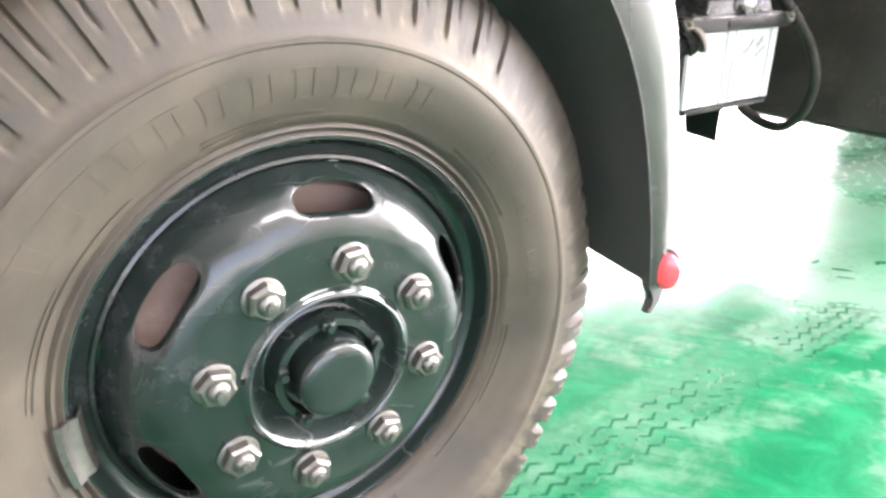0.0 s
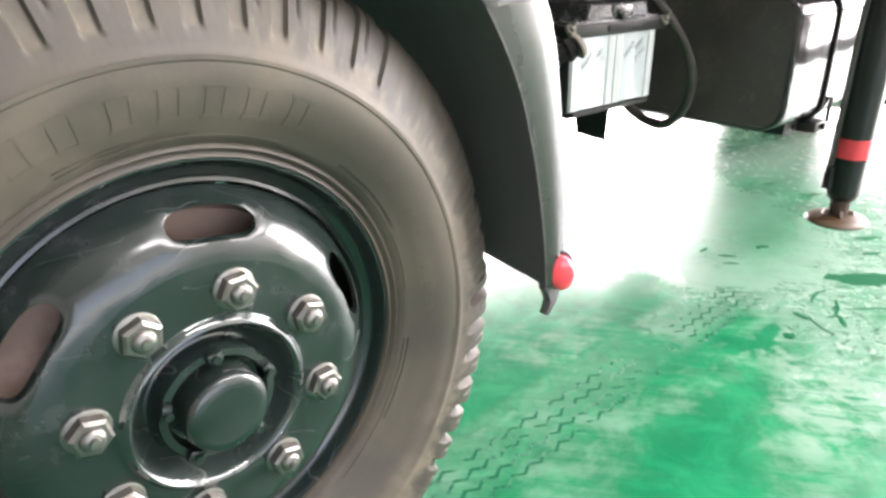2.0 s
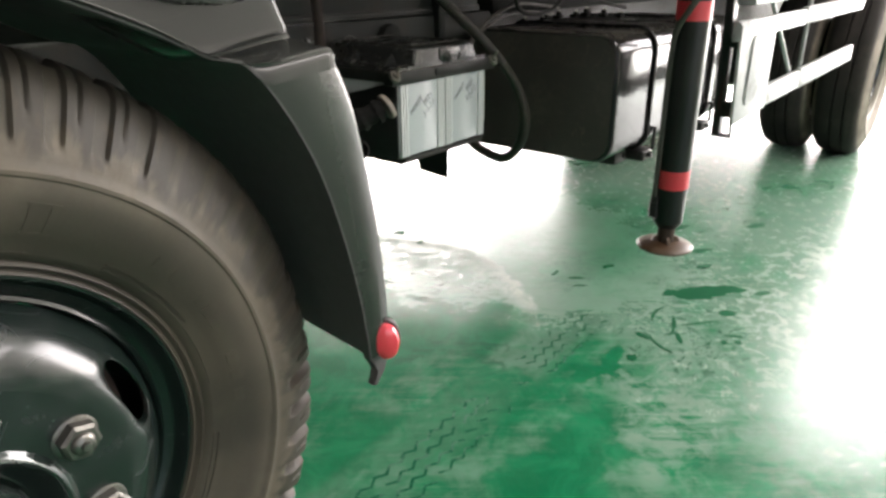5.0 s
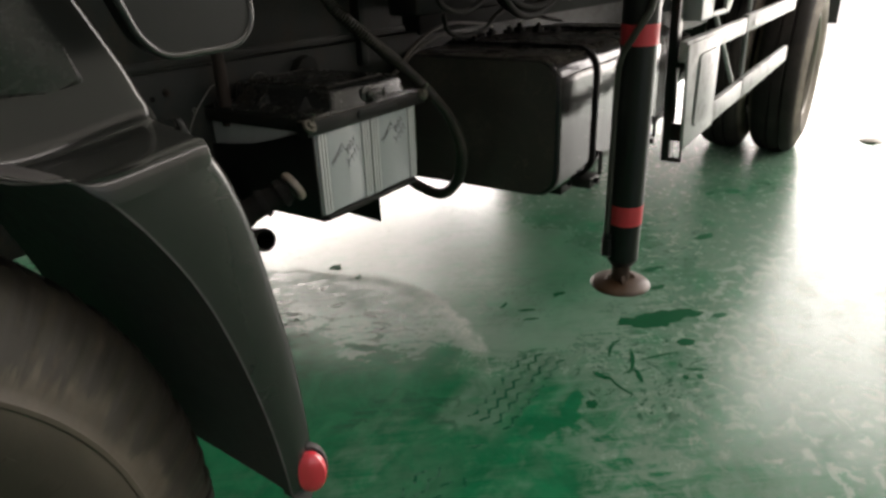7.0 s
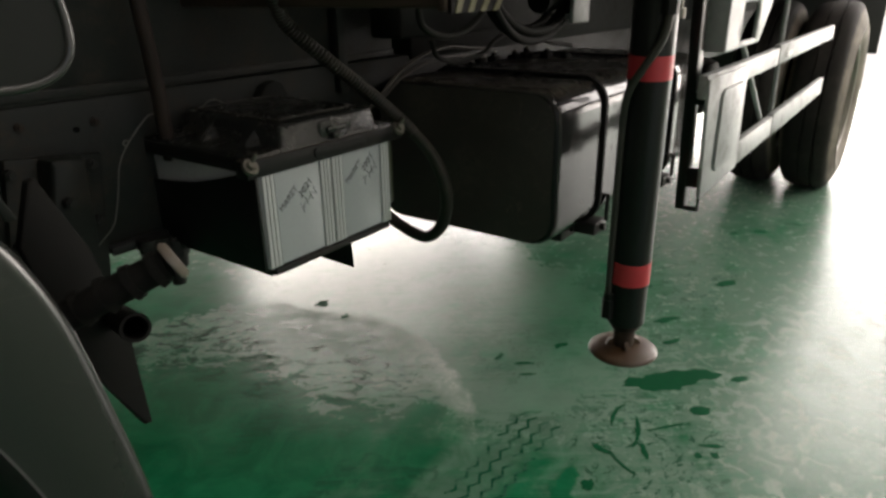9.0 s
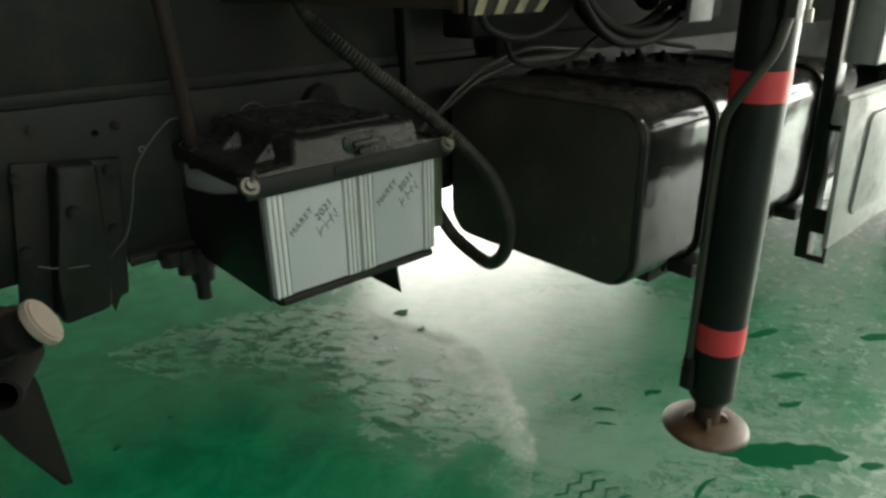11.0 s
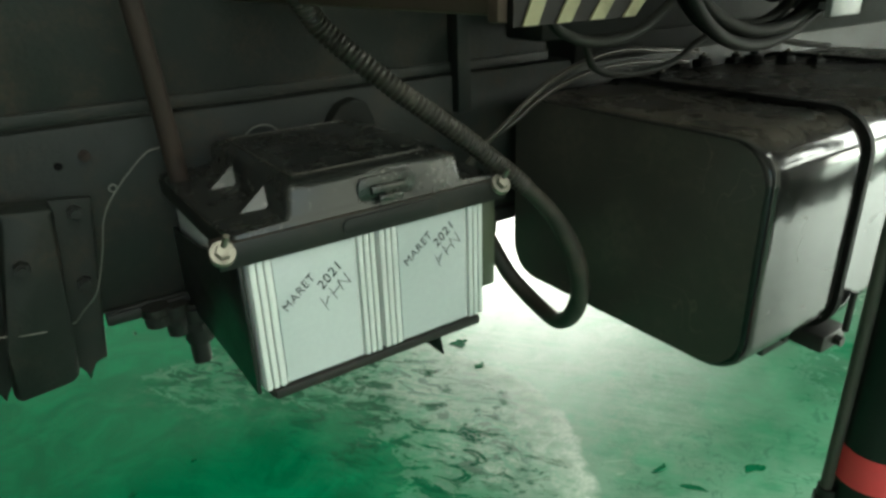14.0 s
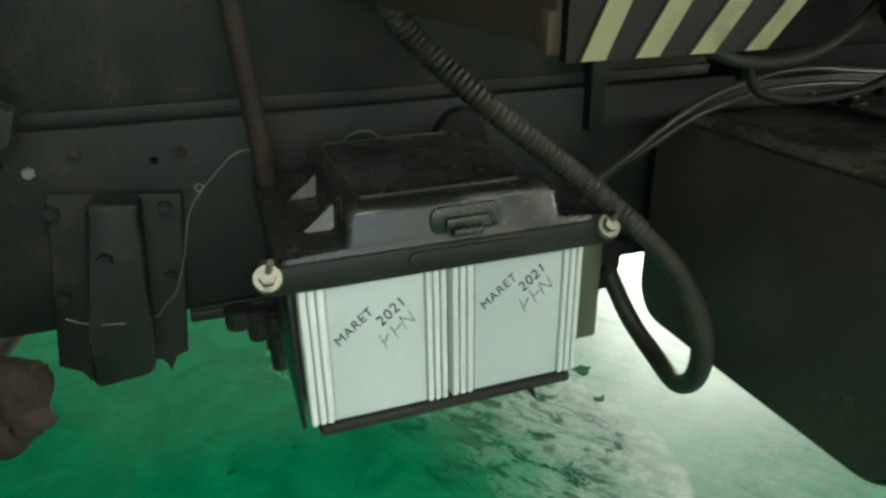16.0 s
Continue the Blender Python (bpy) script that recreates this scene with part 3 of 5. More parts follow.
wall("wall_west", [((-7.3, -5.3, -0.2), (-7, 8.3, 6.4))], "pale plastered end wall of the hall")
wall("wall_east", [((10, -5.3, -0.2), (10.3, -4.85, 5.15)), ((10, 7.9, -0.2), (10.3, 8.3, 5.15)), ((10, -5.3, 5.15), (10.3, 8.3, 6.4))],
     "pale plastered wall with a wide open doorway")
wall("wall_north", [((-7, 8, -0.2), (6.4, 8.3, 3.6)), ((9.95, 8, -0.2), (10, 8.3, 3.6)), ((-7, 8, 3.6), (10, 8.3, 6.4))],
     "grey painted wall with an open doorway", wall_grey)
wall("wall_south", [((-7, -5.3, -0.2), (-3.6, -5, 3.9)), ((2.6, -5.3, -0.2), (10, -5, 3.9)), ((-7, -5.3, 3.9), (10, -5, 6.4))],
     "pale plastered wall with an opening added for the fill lamp")

# ---------------------------------------------------------------- truck
truck = root("crane_truck", (0, 0, 0), "dark green crane truck with black chassis parked on a green floor", "truck")

# -- front wheel, steered a little; local -y points out of the truck
WHEEL = pose(0.458, 0.9865, 0.521, 2.3, 0, 2.45)


def tread(j, i, r, v):
    """Cuts the wide shoulder grooves, and a short sipe in each lug, into the profile; the loaded side above the floor bulges."""
    a = 360 * j / (LUGS * 16)
    sag = max(0.0, math.cos(radians(a + 75))) * max(0.0, min(1.0, (r - 0.36) / 0.10))
    out = -0.044 * sag if v < 0.12 else 0.014 * sag if v > 0.2 else 0.0
    if r < 0.440 or 0.125 < v < 0.215:
        return r + (0.010 * sag if r > 0.48 else 0.0), v + out
    where = ((a - 1.546) % (360 / LUGS)) / (360 / LUGS)
    cut = 1.0 if where < 0.36 else 0.8 if 0.65 < where < 0.73 and r > 0.468 else 0.0
    k = min(1.0, (r - 0.438) / 0.014) * cut
    if a > 312 and v < 0.2:
        k = cut * min(1.0, (r - 0.440) / 0.03) * min(1.0, (a - 312) / 8)
        return r + 0.010 * sag - 0.012 * k, v + out + 0.011 * k
    if v < 0.10 and (a < 52 or a > 288):
        k *= 1.0 if r > 0.505 and not 20 < a < 52 else 0.22
    if a > 288 and r > 0.50:
        r -= 0.010 * k
    return r + 0.010 * sag - (0.014 if v > 0.09 else 0.003) * k, v + out + (0.0045 if v < 0.2 else -0.009) * k


TYRE = [(0.296, 0.066), (0.300, 0.056), (0.306, 0.060), (0.311, 0.052), (0.316, 0.056), (0.322, 0.049), (0.327, 0.0465), (0.330, 0.0455), (0.345, 0.0365), (0.365, 0.0290), (0.385, 0.0240), (0.401, 0.0222),
        (0.4085, 0.0225), (0.4105, 0.0208), (0.4150, 0.0208), (0.4180, 0.0240), (0.428, 0.0270), (0.437, 0.0295), (0.4425, 0.0310), (0.449, 0.0330), (0.4565, 0.0360), (0.468, 0.0405), (0.480, 0.0455), (0.499, 0.0540), (0.514, 0.0645), (0.524, 0.079),
        (0.530, 0.101), (0.531, 0.1185), (0.516, 0.120), (0.516, 0.128), (0.532, 0.130), (0.532, 0.158), (0.532, 0.182), (0.517, 0.184), (0.517, 0.191), (0.530, 0.193), (0.524, 0.240), (0.506, 0.275),
        (0.465, 0.300), (0.40, 0.318), (0.33, 0.305), (0.296, 0.29)]


def tyre_mesh(mat):
    bm = B()
    lathe(bm, TYRE, LUGS * 16, closed=True, push=tread)
    return finish("tyre", bm, mat)


wheel = new("front_wheel")
wheel.matrix_world = WHEEL
wheel.parent = truck
tagged(wheel, "steered front wheel with dusty tyre and green disc")
tyre = new("tyre", tyre_mesh(rubber))
tyre.parent = wheel
tagged(tyre, "dusty grey-brown ribbed truck tyre")


def sidewall(r):
    """How far in the tyre's outer face lies at a radius."""
    for (ra, va), (rb, vb) in zip(TYRE, TYRE[1:]):
        if ra <= r <= rb:
            return va + (vb - va) * (r - ra) / (rb - ra)
    return 0.03


def curved_bar(bm, r, a0, a1, high, proud=0.0006, n=4, m=4):
    """A raised plain bar that follows the sidewall between two angles."""
    radii = [r - high / 2 + high * i / m for i in range(m + 1)]
    edge = []
    top = [[bm.verts.new((rr * math.cos(radians(a0 + (a1 - a0) * k / n)), sidewall(rr) - proud, rr * math.sin(radians(a0 + (a1 - a0) * k / n)))) for k in range(n + 1)] for rr in radii]
    for i in range(m):
        for k in range(n):
            bm.faces.new((top[i][k], top[i][k + 1], top[i + 1][k + 1], top[i + 1][k]))
    edge = top[0] + [row[-1] for row in top[1:]] + top[-1][-2::-1] + [row[0] for row in top[-2:0:-1]]
    low = [bm.verts.new((v.co.x, v.co.y + proud + 0.002, v.co.z)) for v in edge]
    for i in range(len(edge)):
        bm.faces.new((edge[i], low[i], low[(i + 1) % len(edge)], edge[(i + 1) % len(edge)]))


# raised marks on the sidewall, as plain bars
for a in (141.4, 133.7, 127.2, 119.9, 112.8, 105.4, 96.9, 89.3, 81.7, 74.2, 65.6):
    bm = B()
    for k, w in ((-2.1, 1.0), (1.1, 1.0)):
        curved_bar(bm, 0.367, a + k, a + k + w, 0.030, n=2)
    curved_bar(bm, 0.3835, a - 2.6, a + 2.6, 0.0035, n=3, m=1)
    curved_bar(bm, 0.3505, a - 2.6, a + 2.6, 0.0035, n=3, m=1)
    part("sidewall_mark", bm, rubber, wheel)
for a, w in ((41, 3), (36.5, 2), (28, 2), (24.5, 2.4), (20.5, 2.4), (10, 3), (5, 3), (-0.5, 3.2)):
    bm = B()
    curved_bar(bm, 0.362, a - w / 2, a + w / 2, 0.016, 0.0008)
    part("sidewall_mark", bm, rubber, wheel)
for a0 in range(0, 360, 60):
    for r in (0.327, 0.333):
        bm = B()
        curved_bar(bm, r, a0 + 5 + 20 * (r > 0.33), a0 + 50, 0.0020, 0.0016, n=20, m=1)
        part("bead_line", bm, rubber, wheel)


DISC = [(0.262, 0.09), (0.257, 0.0775), (0.251, 0.066), (0.2445, 0.0555), (0.238, 0.047), (0.231, 0.0395), (0.224, 0.0333), (0.2165, 0.0282), (0.209, 0.0243), (0.202, 0.0215), (0.194, 0.0194), (0.185, 0.0184)]


def along_disc(s):
    """Radius and depth at a share of the disc's sloping part."""
    x = s * (len(DISC) - 1)
    i = min(int(x), len(DISC) - 2)
    f = x - i
    return DISC[i][0] * (1 - f) + DISC[i + 1][0] * f, DISC[i][1] * (1 - f) + DISC[i + 1][1] * f


def disc_mesh():
    """The pressed disc: six sectors, each with an oval hand hole with a rolled edge, round a flat face and a bowl."""
    bm = B()

    def at(ang, s, deep=0.0, shrink=0.0):
        r, v = along_disc(min(1.0, max(0.0, s)))
        a = radians(ang)
        return bm.verts.new((r * math.cos(a), v + deep, r * math.sin(a)))
    n, half, mid, rise = 64, 13.6, 0.49, 0.215
    for k in range(6):
        c = 21.5 + 60 * k
        rings = [[], [], [], [], [], []]
        for j in range(n):
            f = 2 * math.pi * j / n
            cs, sn = math.cos(f), math.sin(f)
            e = 0.72
            u, w = math.copysign(abs(cs) ** e, cs), math.copysign(abs(sn) ** e, sn)
            m = max(abs(cs), abs(sn))
            ox, oy = cs / m, sn / m
            hole = (c + half * u, mid + rise * w)
            edge = (c + 30 * ox, mid + (0.525 if oy > 0 else 0.475) * oy)
            for i, g in enumerate((0.0, 0.0, 0.06, 0.25, 0.6, 1.0)):
                deep = (0.014, 0.002, 0.0, 0.0, 0.0, 0.0)[i]
                rings[i].append(at(hole[0] * (1 - g) + edge[0] * g, hole[1] * (1 - g) + edge[1] * g, deep))
        for a, b in zip(rings, rings[1:]):
            for j in range(n):
                bm.faces.new((a[j], a[(j + 1) % n], b[(j + 1) % n], b[j]))
    bmesh.ops.remove_doubles(bm, verts=bm.verts[:], dist=0.0008)
    lathe(bm, [(0.1855, 0.01843), (0.165, 0.0178), (0.135, 0.0175), (0.1235, 0.0173), (0.1195, 0.0168)], 144)
    return bm


part("wheel_disc", disc_mesh(), wheel_paint, wheel, "glossy dark green disc with six oval hand holes")
bm = B()
lathe(bm, [(0.1195, 0.0168), (0.1165, 0.0140), (0.1135, 0.0098), (0.1100, 0.0085), (0.1065, 0.0110), (0.1030, 0.0170), (0.0990, 0.0265), (0.0945, 0.0360), (0.0880, 0.0440), (0.078, 0.0480)], 144)
part("hub_well", bm, well_paint, wheel, "scuffed shiny ring round the hub")
bm = B()
lathe(bm, [(0.262, 0.11), (0.2625, 0.086), (0.266, 0.081), (0.27, 0.083), (0.272, 0.089), (0.283, 0.084), (0.2885, 0.078), (0.291, 0.067), (0.295, 0.061), (0.2995, 0.061), (0.3025, 0.0665), (0.301, 0.076), (0.294, 0.083), (0.288, 0.132), (0.262, 0.172), (0.255, 0.242), (0.258, 0.252), (0.25, 0.152)], 144, closed=True)
part("rim", bm, wheel_paint, wheel, "dark green rim with a locking ring")
bm = B()
rows = [[(rr * math.cos(radians(174.5 + 2 * k)), v, rr * math.sin(radians(174.5 + 2 * k))) for rr, v in ((0.312, 0.048), (0.306, 0.0475), (0.298, 0.0565), (0.289, 0.0595), (0.284, 0.072), (0.283, 0.080))] for k in range(9)]
sheet(bm, rows, 0.003)
part("balance_weight", bm, nut_steel, wheel, "clip-on steel balance weight")
bm = B()
lathe(bm, [(0.02, 0.105), (0.19, 0.100), (0.225, 0.105), (0.236, 0.12), (0.236, 0.28), (0.02, 0.29)], 64)
part("brake_drum", bm, drum_rust, wheel, "rusty brown brake drum behind the hand holes")
bm = B()
lathe(bm, [(0.0, 0.051), (0.09, 0.05), (0.0785, 0.045), (0.0765, 0.037), (0.076, 0.021), (0.074, 0.017), (0.065, 0.016), (0.0625, 0.02), (0.061, 0.033), (0.052, 0.035)], 72)
part("hub", bm, wheel_paint, wheel, "dark green hub with a raised ring")
for k in range(5):
    bm = B()
    a = radians(18 + 72 * k)
    box(bm, (-0.010, -0.004, -0.007), (0.010, 0.012, 0.007), 0.003, m=pose(0.0695 * math.cos(a), 0.011, 0.0695 * math.sin(a), 0, 90 - math.degrees(a), 0))
    cyl(bm, (0.0695 * math.cos(a), 0.009, 0.0695 * math.sin(a)), (0.0695 * math.cos(a), 0.001, 0.0695 * math.sin(a)), 0.006, n=6)
    part("hub_lug", bm, wheel_paint, wheel)
bm = B()
lathe(bm, [(0.0, -0.0165), (0.034, -0.0160), (0.0470, -0.0140), (0.0520, -0.0100), (0.0535, -0.004), (0.0535, 0.036), (0.057, 0.040)], 64)
part("hub_cap", bm, wheel_paint, wheel, "round green hub cap")


def nut_mesh():
    bm = B()
    lathe(bm, [(0.0, 0.0235), (0.0265, 0.0235), (0.0265, 0.0215), (0.0240, 0.0200), (0.0, 0.0200)], 24)
    hexagon = [(0.0240 * math.cos(radians(60 * k)), 0.0240 * math.sin(radians(60 * k))) for k in range(6)]
    low = [bm.verts.new((x, 0.0215, z)) for x, z in hexagon]
    top = [bm.verts.new((x, 0.0075, z)) for x, z in hexagon]
    cap = [bm.verts.new((x * 0.82, 0.0040, z * 0.82)) for x, z in hexagon]
    for k in range(6):
        bm.faces.new((low[k], low[(k + 1) % 6], top[(k + 1) % 6], top[k]))
        bm.faces.new((top[k], top[(k + 1) % 6], cap[(k + 1) % 6], cap[k]))
    bm.faces.new(cap)
    lathe(bm, [(0.0, -0.0035), (0.0085, -0.003), (0.0130, 0.0000), (0.0142, 0.0030), (0.0142, 0.006)], 20)
    lathe(bm, [(0.0, -0.0075), (0.0055, -0.007), (0.0066, -0.0025)], 12)
    return finish("wheel_nut", bm, nut_steel)


NUT = nut_mesh()
for k in range(8):
    a = radians(30.3 + 45 * k)
    nut = new("wheel_nut", NUT)
    nut.parent = wheel
    nut.matrix_basis = Matrix.Translation((0.151 * math.cos(a), -0.005, 0.151 * math.sin(a))) @ Matrix.Rotation(0.7 * k + 0.3, 4, 'Y')
bm = B()
lathe(bm, [(0.015, 0.3), (0.05, 0.3), (0.055, 0.55), (0.015, 0.55)], 24, closed=True)
part("stub_axle", bm, rust, wheel)

# -- fender and wheel arch
SIDE = 0.970
ARCH = [(-0.2, 0.95), (-0.06, 1.07), (0.2, 1.15), (0.46, 1.14), (0.62, 1.082), (0.7, 1.052), (0.76, 1.026), (0.8, 1.001), (0.845, 0.992), (0.866, 0.978), (0.893, 0.944), (0.92, 0.902), (0.948, 0.849), (0.967, 0.798), (0.984, 0.742), (0.999, 0.684), (1.013, 0.618), (1.022, 0.56), (1.029, 0.498)]
REAR = [(-0.2, 1.3), (-0.06, 1.2), (0.2, 1.16), (0.46, 1.15), (0.62, 1.088), (0.7, 1.058), (0.76, 1.032), (0.8, 1.004), (0.868, 0.9845), (0.986, 0.9955), (1.01, 0.958), (1.029, 0.914), (1.04, 0.868), (1.052, 0.8), (1.063, 0.74), (1.07, 0.69), (1.0765, 0.62), (1.079, 0.565), (1.0785, 0.505)]


def eased(points, keep=()):
    """The curve through the points with its small waves smoothed out; corners at the kept points stay."""
    line = smooth_line(points, 4)
    fixed = {0, len(line) - 1} | {4 * k for k in keep}
    for _ in range(10):
        line = [p if i in fixed else (line[i - 1] + 2 * p + line[i + 1]) / 4 for i, p in enumerate(line)]
    return line


def fender_mesh():
    """Side skin from the arch's edge to the rear edge, rolled over inwards at the rear."""
    bm = B()
    arch = eased([(x, SIDE, z) for x, z in ARCH], (8,))
    rear = eased([(x, SIDE, z) for x, z in REAR], (8, 9))
    rows = []
    for a, b in zip(arch, rear):
        d = b - a
        w = d.length
        u = d / max(w, 1e-6)
        roll = min(0.014, w * 0.35)
        mid = a + u * (w - roll)
        rows.append([a + Vector((0, 0.006, 0)) + u * 0.004, a, a + u * w * 0.2 + Vector((0, -0.002, 0)), a + u * w * 0.5 + Vector((0, -0.004, 0)), mid,
                     mid + u * roll * 0.34 + Vector((0, roll * 0.06, 0)), mid + u * roll * 0.64 + Vector((0, roll * 0.23, 0)), mid + u * roll * 0.87 + Vector((0, roll * 0.5, 0)), b + Vector((0, roll, 0)), b + Vector((0, roll + 0.02, 0))])
    sheet(bm, rows)
    return bm


part("fender", fender_mesh(), fender_paint, truck, "dark satin wheel arch fender with a narrowing rear edge")
bm = B()
line = eased([(x, SIDE, z) for x, z in ARCH], (8,))
rows = []
for p in line:
    up = 0.10 * max(0.0, min(1.0, (0.60 - p.z) / 0.1))
    rows.append([p, p + Vector((0.002, 0.03, 0.002 + 0.03 * up)), p + Vector((0.002, 0.20, 0.20 * up)), p + Vector((0.0, 0.42, 0.42 * up))])
sheet(bm, rows, 0.002)
part("arch_liner", bm, liner_black, truck, "matt black wheel arch liner")
bm = B()
slab(bm, [(1.031, 0.505), (1.072, 0.505), (1.070, 0.60), (1.02, 0.60)], SIDE + 0.02, 1.34)
for v in bm.verts:
    if v.co.y > 1.2 and v.co.z < 0.55:
        v.co.z += 0.04
part("liner_back", bm, liner_black, truck)
# -- ledge over the fender, cab side, door and rear corner
bm = B()
edge = [(0.62, 1.087), (0.70, 1.057), (0.76, 1.029), (0.80, 1.004), (0.845, 0.993), (0.868, 0.9845), (0.918, 0.9885), (0.985, 0.9955)]
crease = [(0.62, 1.105), (0.70, 1.066), (0.75, 1.036), (0.80, 1.010), (0.845, 1.002), (0.884, 1.003), (0.932, 1.010), (0.994, 1.018)]
rows = []
pairs = list(zip(smooth_line([(x, 0, z) for x, z in edge], 5), smooth_line([(x, 0, z) for x, z in crease], 5)))
for c, a in pairs:
    s = max(0.0, min(1.0, (c.x - 0.845) / 0.04))
    s = 0.12 + 0.88 * s * s * (3 - 2 * s)
    row = [(c.x, SIDE - 0.0072 * s, c.z - 0.024 * s)]
    for k in range(8):
        g = radians(4 + 58 * k / 7)
        row.append((c.x, SIDE + 0.008 - 0.0152 * math.cos(g) * s - 0.008 * (1 - s), c.z - 0.0125 * s + 0.0155 * math.sin(g) * s))
    for f in (0.25, 0.5, 0.75):
        row.append((c.x + f * 0.85 * (a.x - c.x), row[8][1] * (1 - f) + (SIDE + 0.0925) * f, row[8][2] * (1 - f) + (a.z - 0.0148) * f))
    for k in range(8):
        g = radians(29 + 59 * k / 7)
        row.append((c.x + (0.85 + 0.15 * k / 7) * (a.x - c.x), SIDE + 0.085 + 0.020 * math.sin(g), a.z + 0.003 - 0.020 * math.cos(g)))
    rows.append(row + [(a.x - 0.001, SIDE + 0.1051, a.z + 0.0040), (a.x - 0.005, SIDE + 0.1054, a.z + 0.012), (a.x - 0.018, SIDE + 0.1065, a.z + 0.046), (a.x - 0.046, SIDE + 0.107, a.z + 0.100), (a.x - 0.13, SIDE + 0.108, a.z + 0.26)])
last = rows[5 * (len(edge) - 1)]
for dx, dy in ((0.0024, 0.0002), (0.0050, 0.0010), (0.0080, 0.0027), (0.0108, 0.0054), (0.0132, 0.0088), (0.0190, 0.0195), (0.0240, 0.0285), (0.0262, 0.0325), (0.0273, 0.037), (0.0275, 0.042), (0.0275, 0.12)):
    rows.append([(x + dx * (0.35 + 0.65 * max(0.0, min(1.0, (y - 0.99) / 0.07))), y + dy, z - 0.12 * dy) for x, y, z in last])
sheet(bm, rows)
part("fender_ledge", bm, fender_paint, truck, "satin dark ledge between fender and cab side")
bm = B()
slab(bm, [(-0.9, 1.15), (0.50, 1.15), (0.70, 1.095), (0.80, 1.05), (0.950, 1.045), (0.905, 1.16), (0.84, 1.45), (0.82, 2.45), (-0.75, 2.45), (-0.95, 1.7)], 1.082, 1.13, 0.006)
part("cab_side", bm, cab_paint, truck, "dark green cab side panel")
bm = B()
slab(bm, [(0.30, 1.15), (0.62, 1.130), (0.70, 1.100), (0.78, 1.066), (0.84, 1.053), (0.899, 1.051), (0.934, 1.055), (0.917, 1.093), (0.86, 1.21), (0.80, 1.36), (0.78, 1.7), (0.30, 1.7)], 1.062, 1.084, 0.006)
part("cab_door", bm, cab_paint, truck, "lower corner of the dark green cab door")
bm = B()
box(bm, (-0.95, 1.10, 1.20), (0.86, 3.15, 2.6), 0.05)
box(bm, (-0.95, 1.5, 0.75), (0.30, 2.85, 1.2), 0.03)
part("cab_body", bm, cab_paint, truck, "dark green cab body")
bm = B()
slab(bm, [(0.99, 0.985), (1.036, 0.990), (1.007, 1.052), (0.986, 1.095), (0.962, 1.134), (0.925, 1.21), (0.88, 1.5), (0.85, 1.5), (0.90, 1.20), (0.955, 1.09)], 1.108, 1.40, 0.006)
part("cab_corner", bm, fender_paint, truck, "rounded rear edge of the cab")
bm = B()
slab(bm, [(1.022, 1.002), (1.031, 1.000), (1.046, 0.962), (1.036, 0.962)], 1.062, 1.066, 0.001)
part("fender_tab", bm, plate_dark, truck, "thin steel tab behind the fender")
# rounded corner plate behind the cab
LOOP = [(p.x, p.z) for p in smooth_line([(0.890, 0, 1.24), (0.912, 0, 1.185), (0.935, 0, 1.130), (0.950, 0, 1.097), (0.975, 0, 1.079), (1.015, 0, 1.0785), (1.056, 0, 1.081), (1.079, 0, 1.096), (1.084, 0, 1.120), (1.078, 0, 1.16), (1.066, 0, 1.24)], 5)]
bm = B()
slab(bm, LOOP, 0.985, 1.008, 0.0)
plate = part("corner_plate", bm, plate_dark, truck, "dark green shallow box with rounded lower corners")
bm = B()
tube(bm, [(x, 0.9865, z) for x, z in LOOP], 0.0040, 10, 2)
part("polished_edge", bm, fender_paint, plate, "worn shiny rim of the plate")
# -- red side reflector with its hook
bm = B()
lathe(bm, [(0.0, -0.009), (0.010, -0.0085), (0.0175, -0.006), (0.0205, -0.001), (0.0205, 0.006), (0.0, 0.006)], 40)
bmesh.ops.transform(bm, verts=bm.verts[:], matrix=pose(1.057, 0.962, 0.520, 0, -4, -40) @ Matrix.Diagonal((1.08, 1, 1.58, 1)))
refl = part("reflector", bm, reflector_red, truck, "oval red side reflector")
bm = B()
lathe(bm, [(0.0, 0.004), (0.0225, 0.003), (0.0235, 0.006), (0.0235, 0.012), (0.0, 0.012)], 40)
bmesh.ops.transform(bm, verts=bm.verts[:], matrix=pose(1.060, 0.966, 0.522, 0, -4, -40) @ Matrix.Diagonal((1.08, 1, 1.58, 1)))
part("reflector_base", bm, liner_black, refl)
bm = B()
slab(bm, [(1.030, 0.505), (1.070, 0.500), (1.074, 0.480), (1.062, 0.458), (1.046, 0.437), (1.036, 0.438), (1.040, 0.448), (1.050, 0.462), (1.044, 0.478), (1.030, 0.490)], 0.975, 0.992, 0.003)
part("fender_hook", bm, liner_black, truck, "black lower hook of the fender")

# -- filler neck with its cap, an open pipe and a blade-shaped stay behind the fender
bm = B()
tube(bm, [(1.00, 1.22, 0.790), (1.055, 1.150, 0.815), (1.095, 1.105, 0.842), (1.135, 1.075, 0.864), (1.168, 1.053, 0.880)], 0.0165, 16, 6)
neck = part("filler_neck", bm, stay_black, truck, "black ribbed rubber filler neck")
for k in range(5):
    bm = B()
    c = Vector((1.080, 1.122, 0.832)).lerp(Vector((1.160, 1.058, 0.876)), k / 4)
    d = Vector((0.72, -0.50, 0.42)) * 0.0045
    cyl(bm, c - d, c + d, 0.0205, 0.0190, 20)
    part("neck_rib", bm, stay_black, neck)
bm = B()
cyl(bm, (1.170, 1.0515, 0.8805), (1.1778, 1.0485, 0.8850), 0.0225, 0.0215, 32)
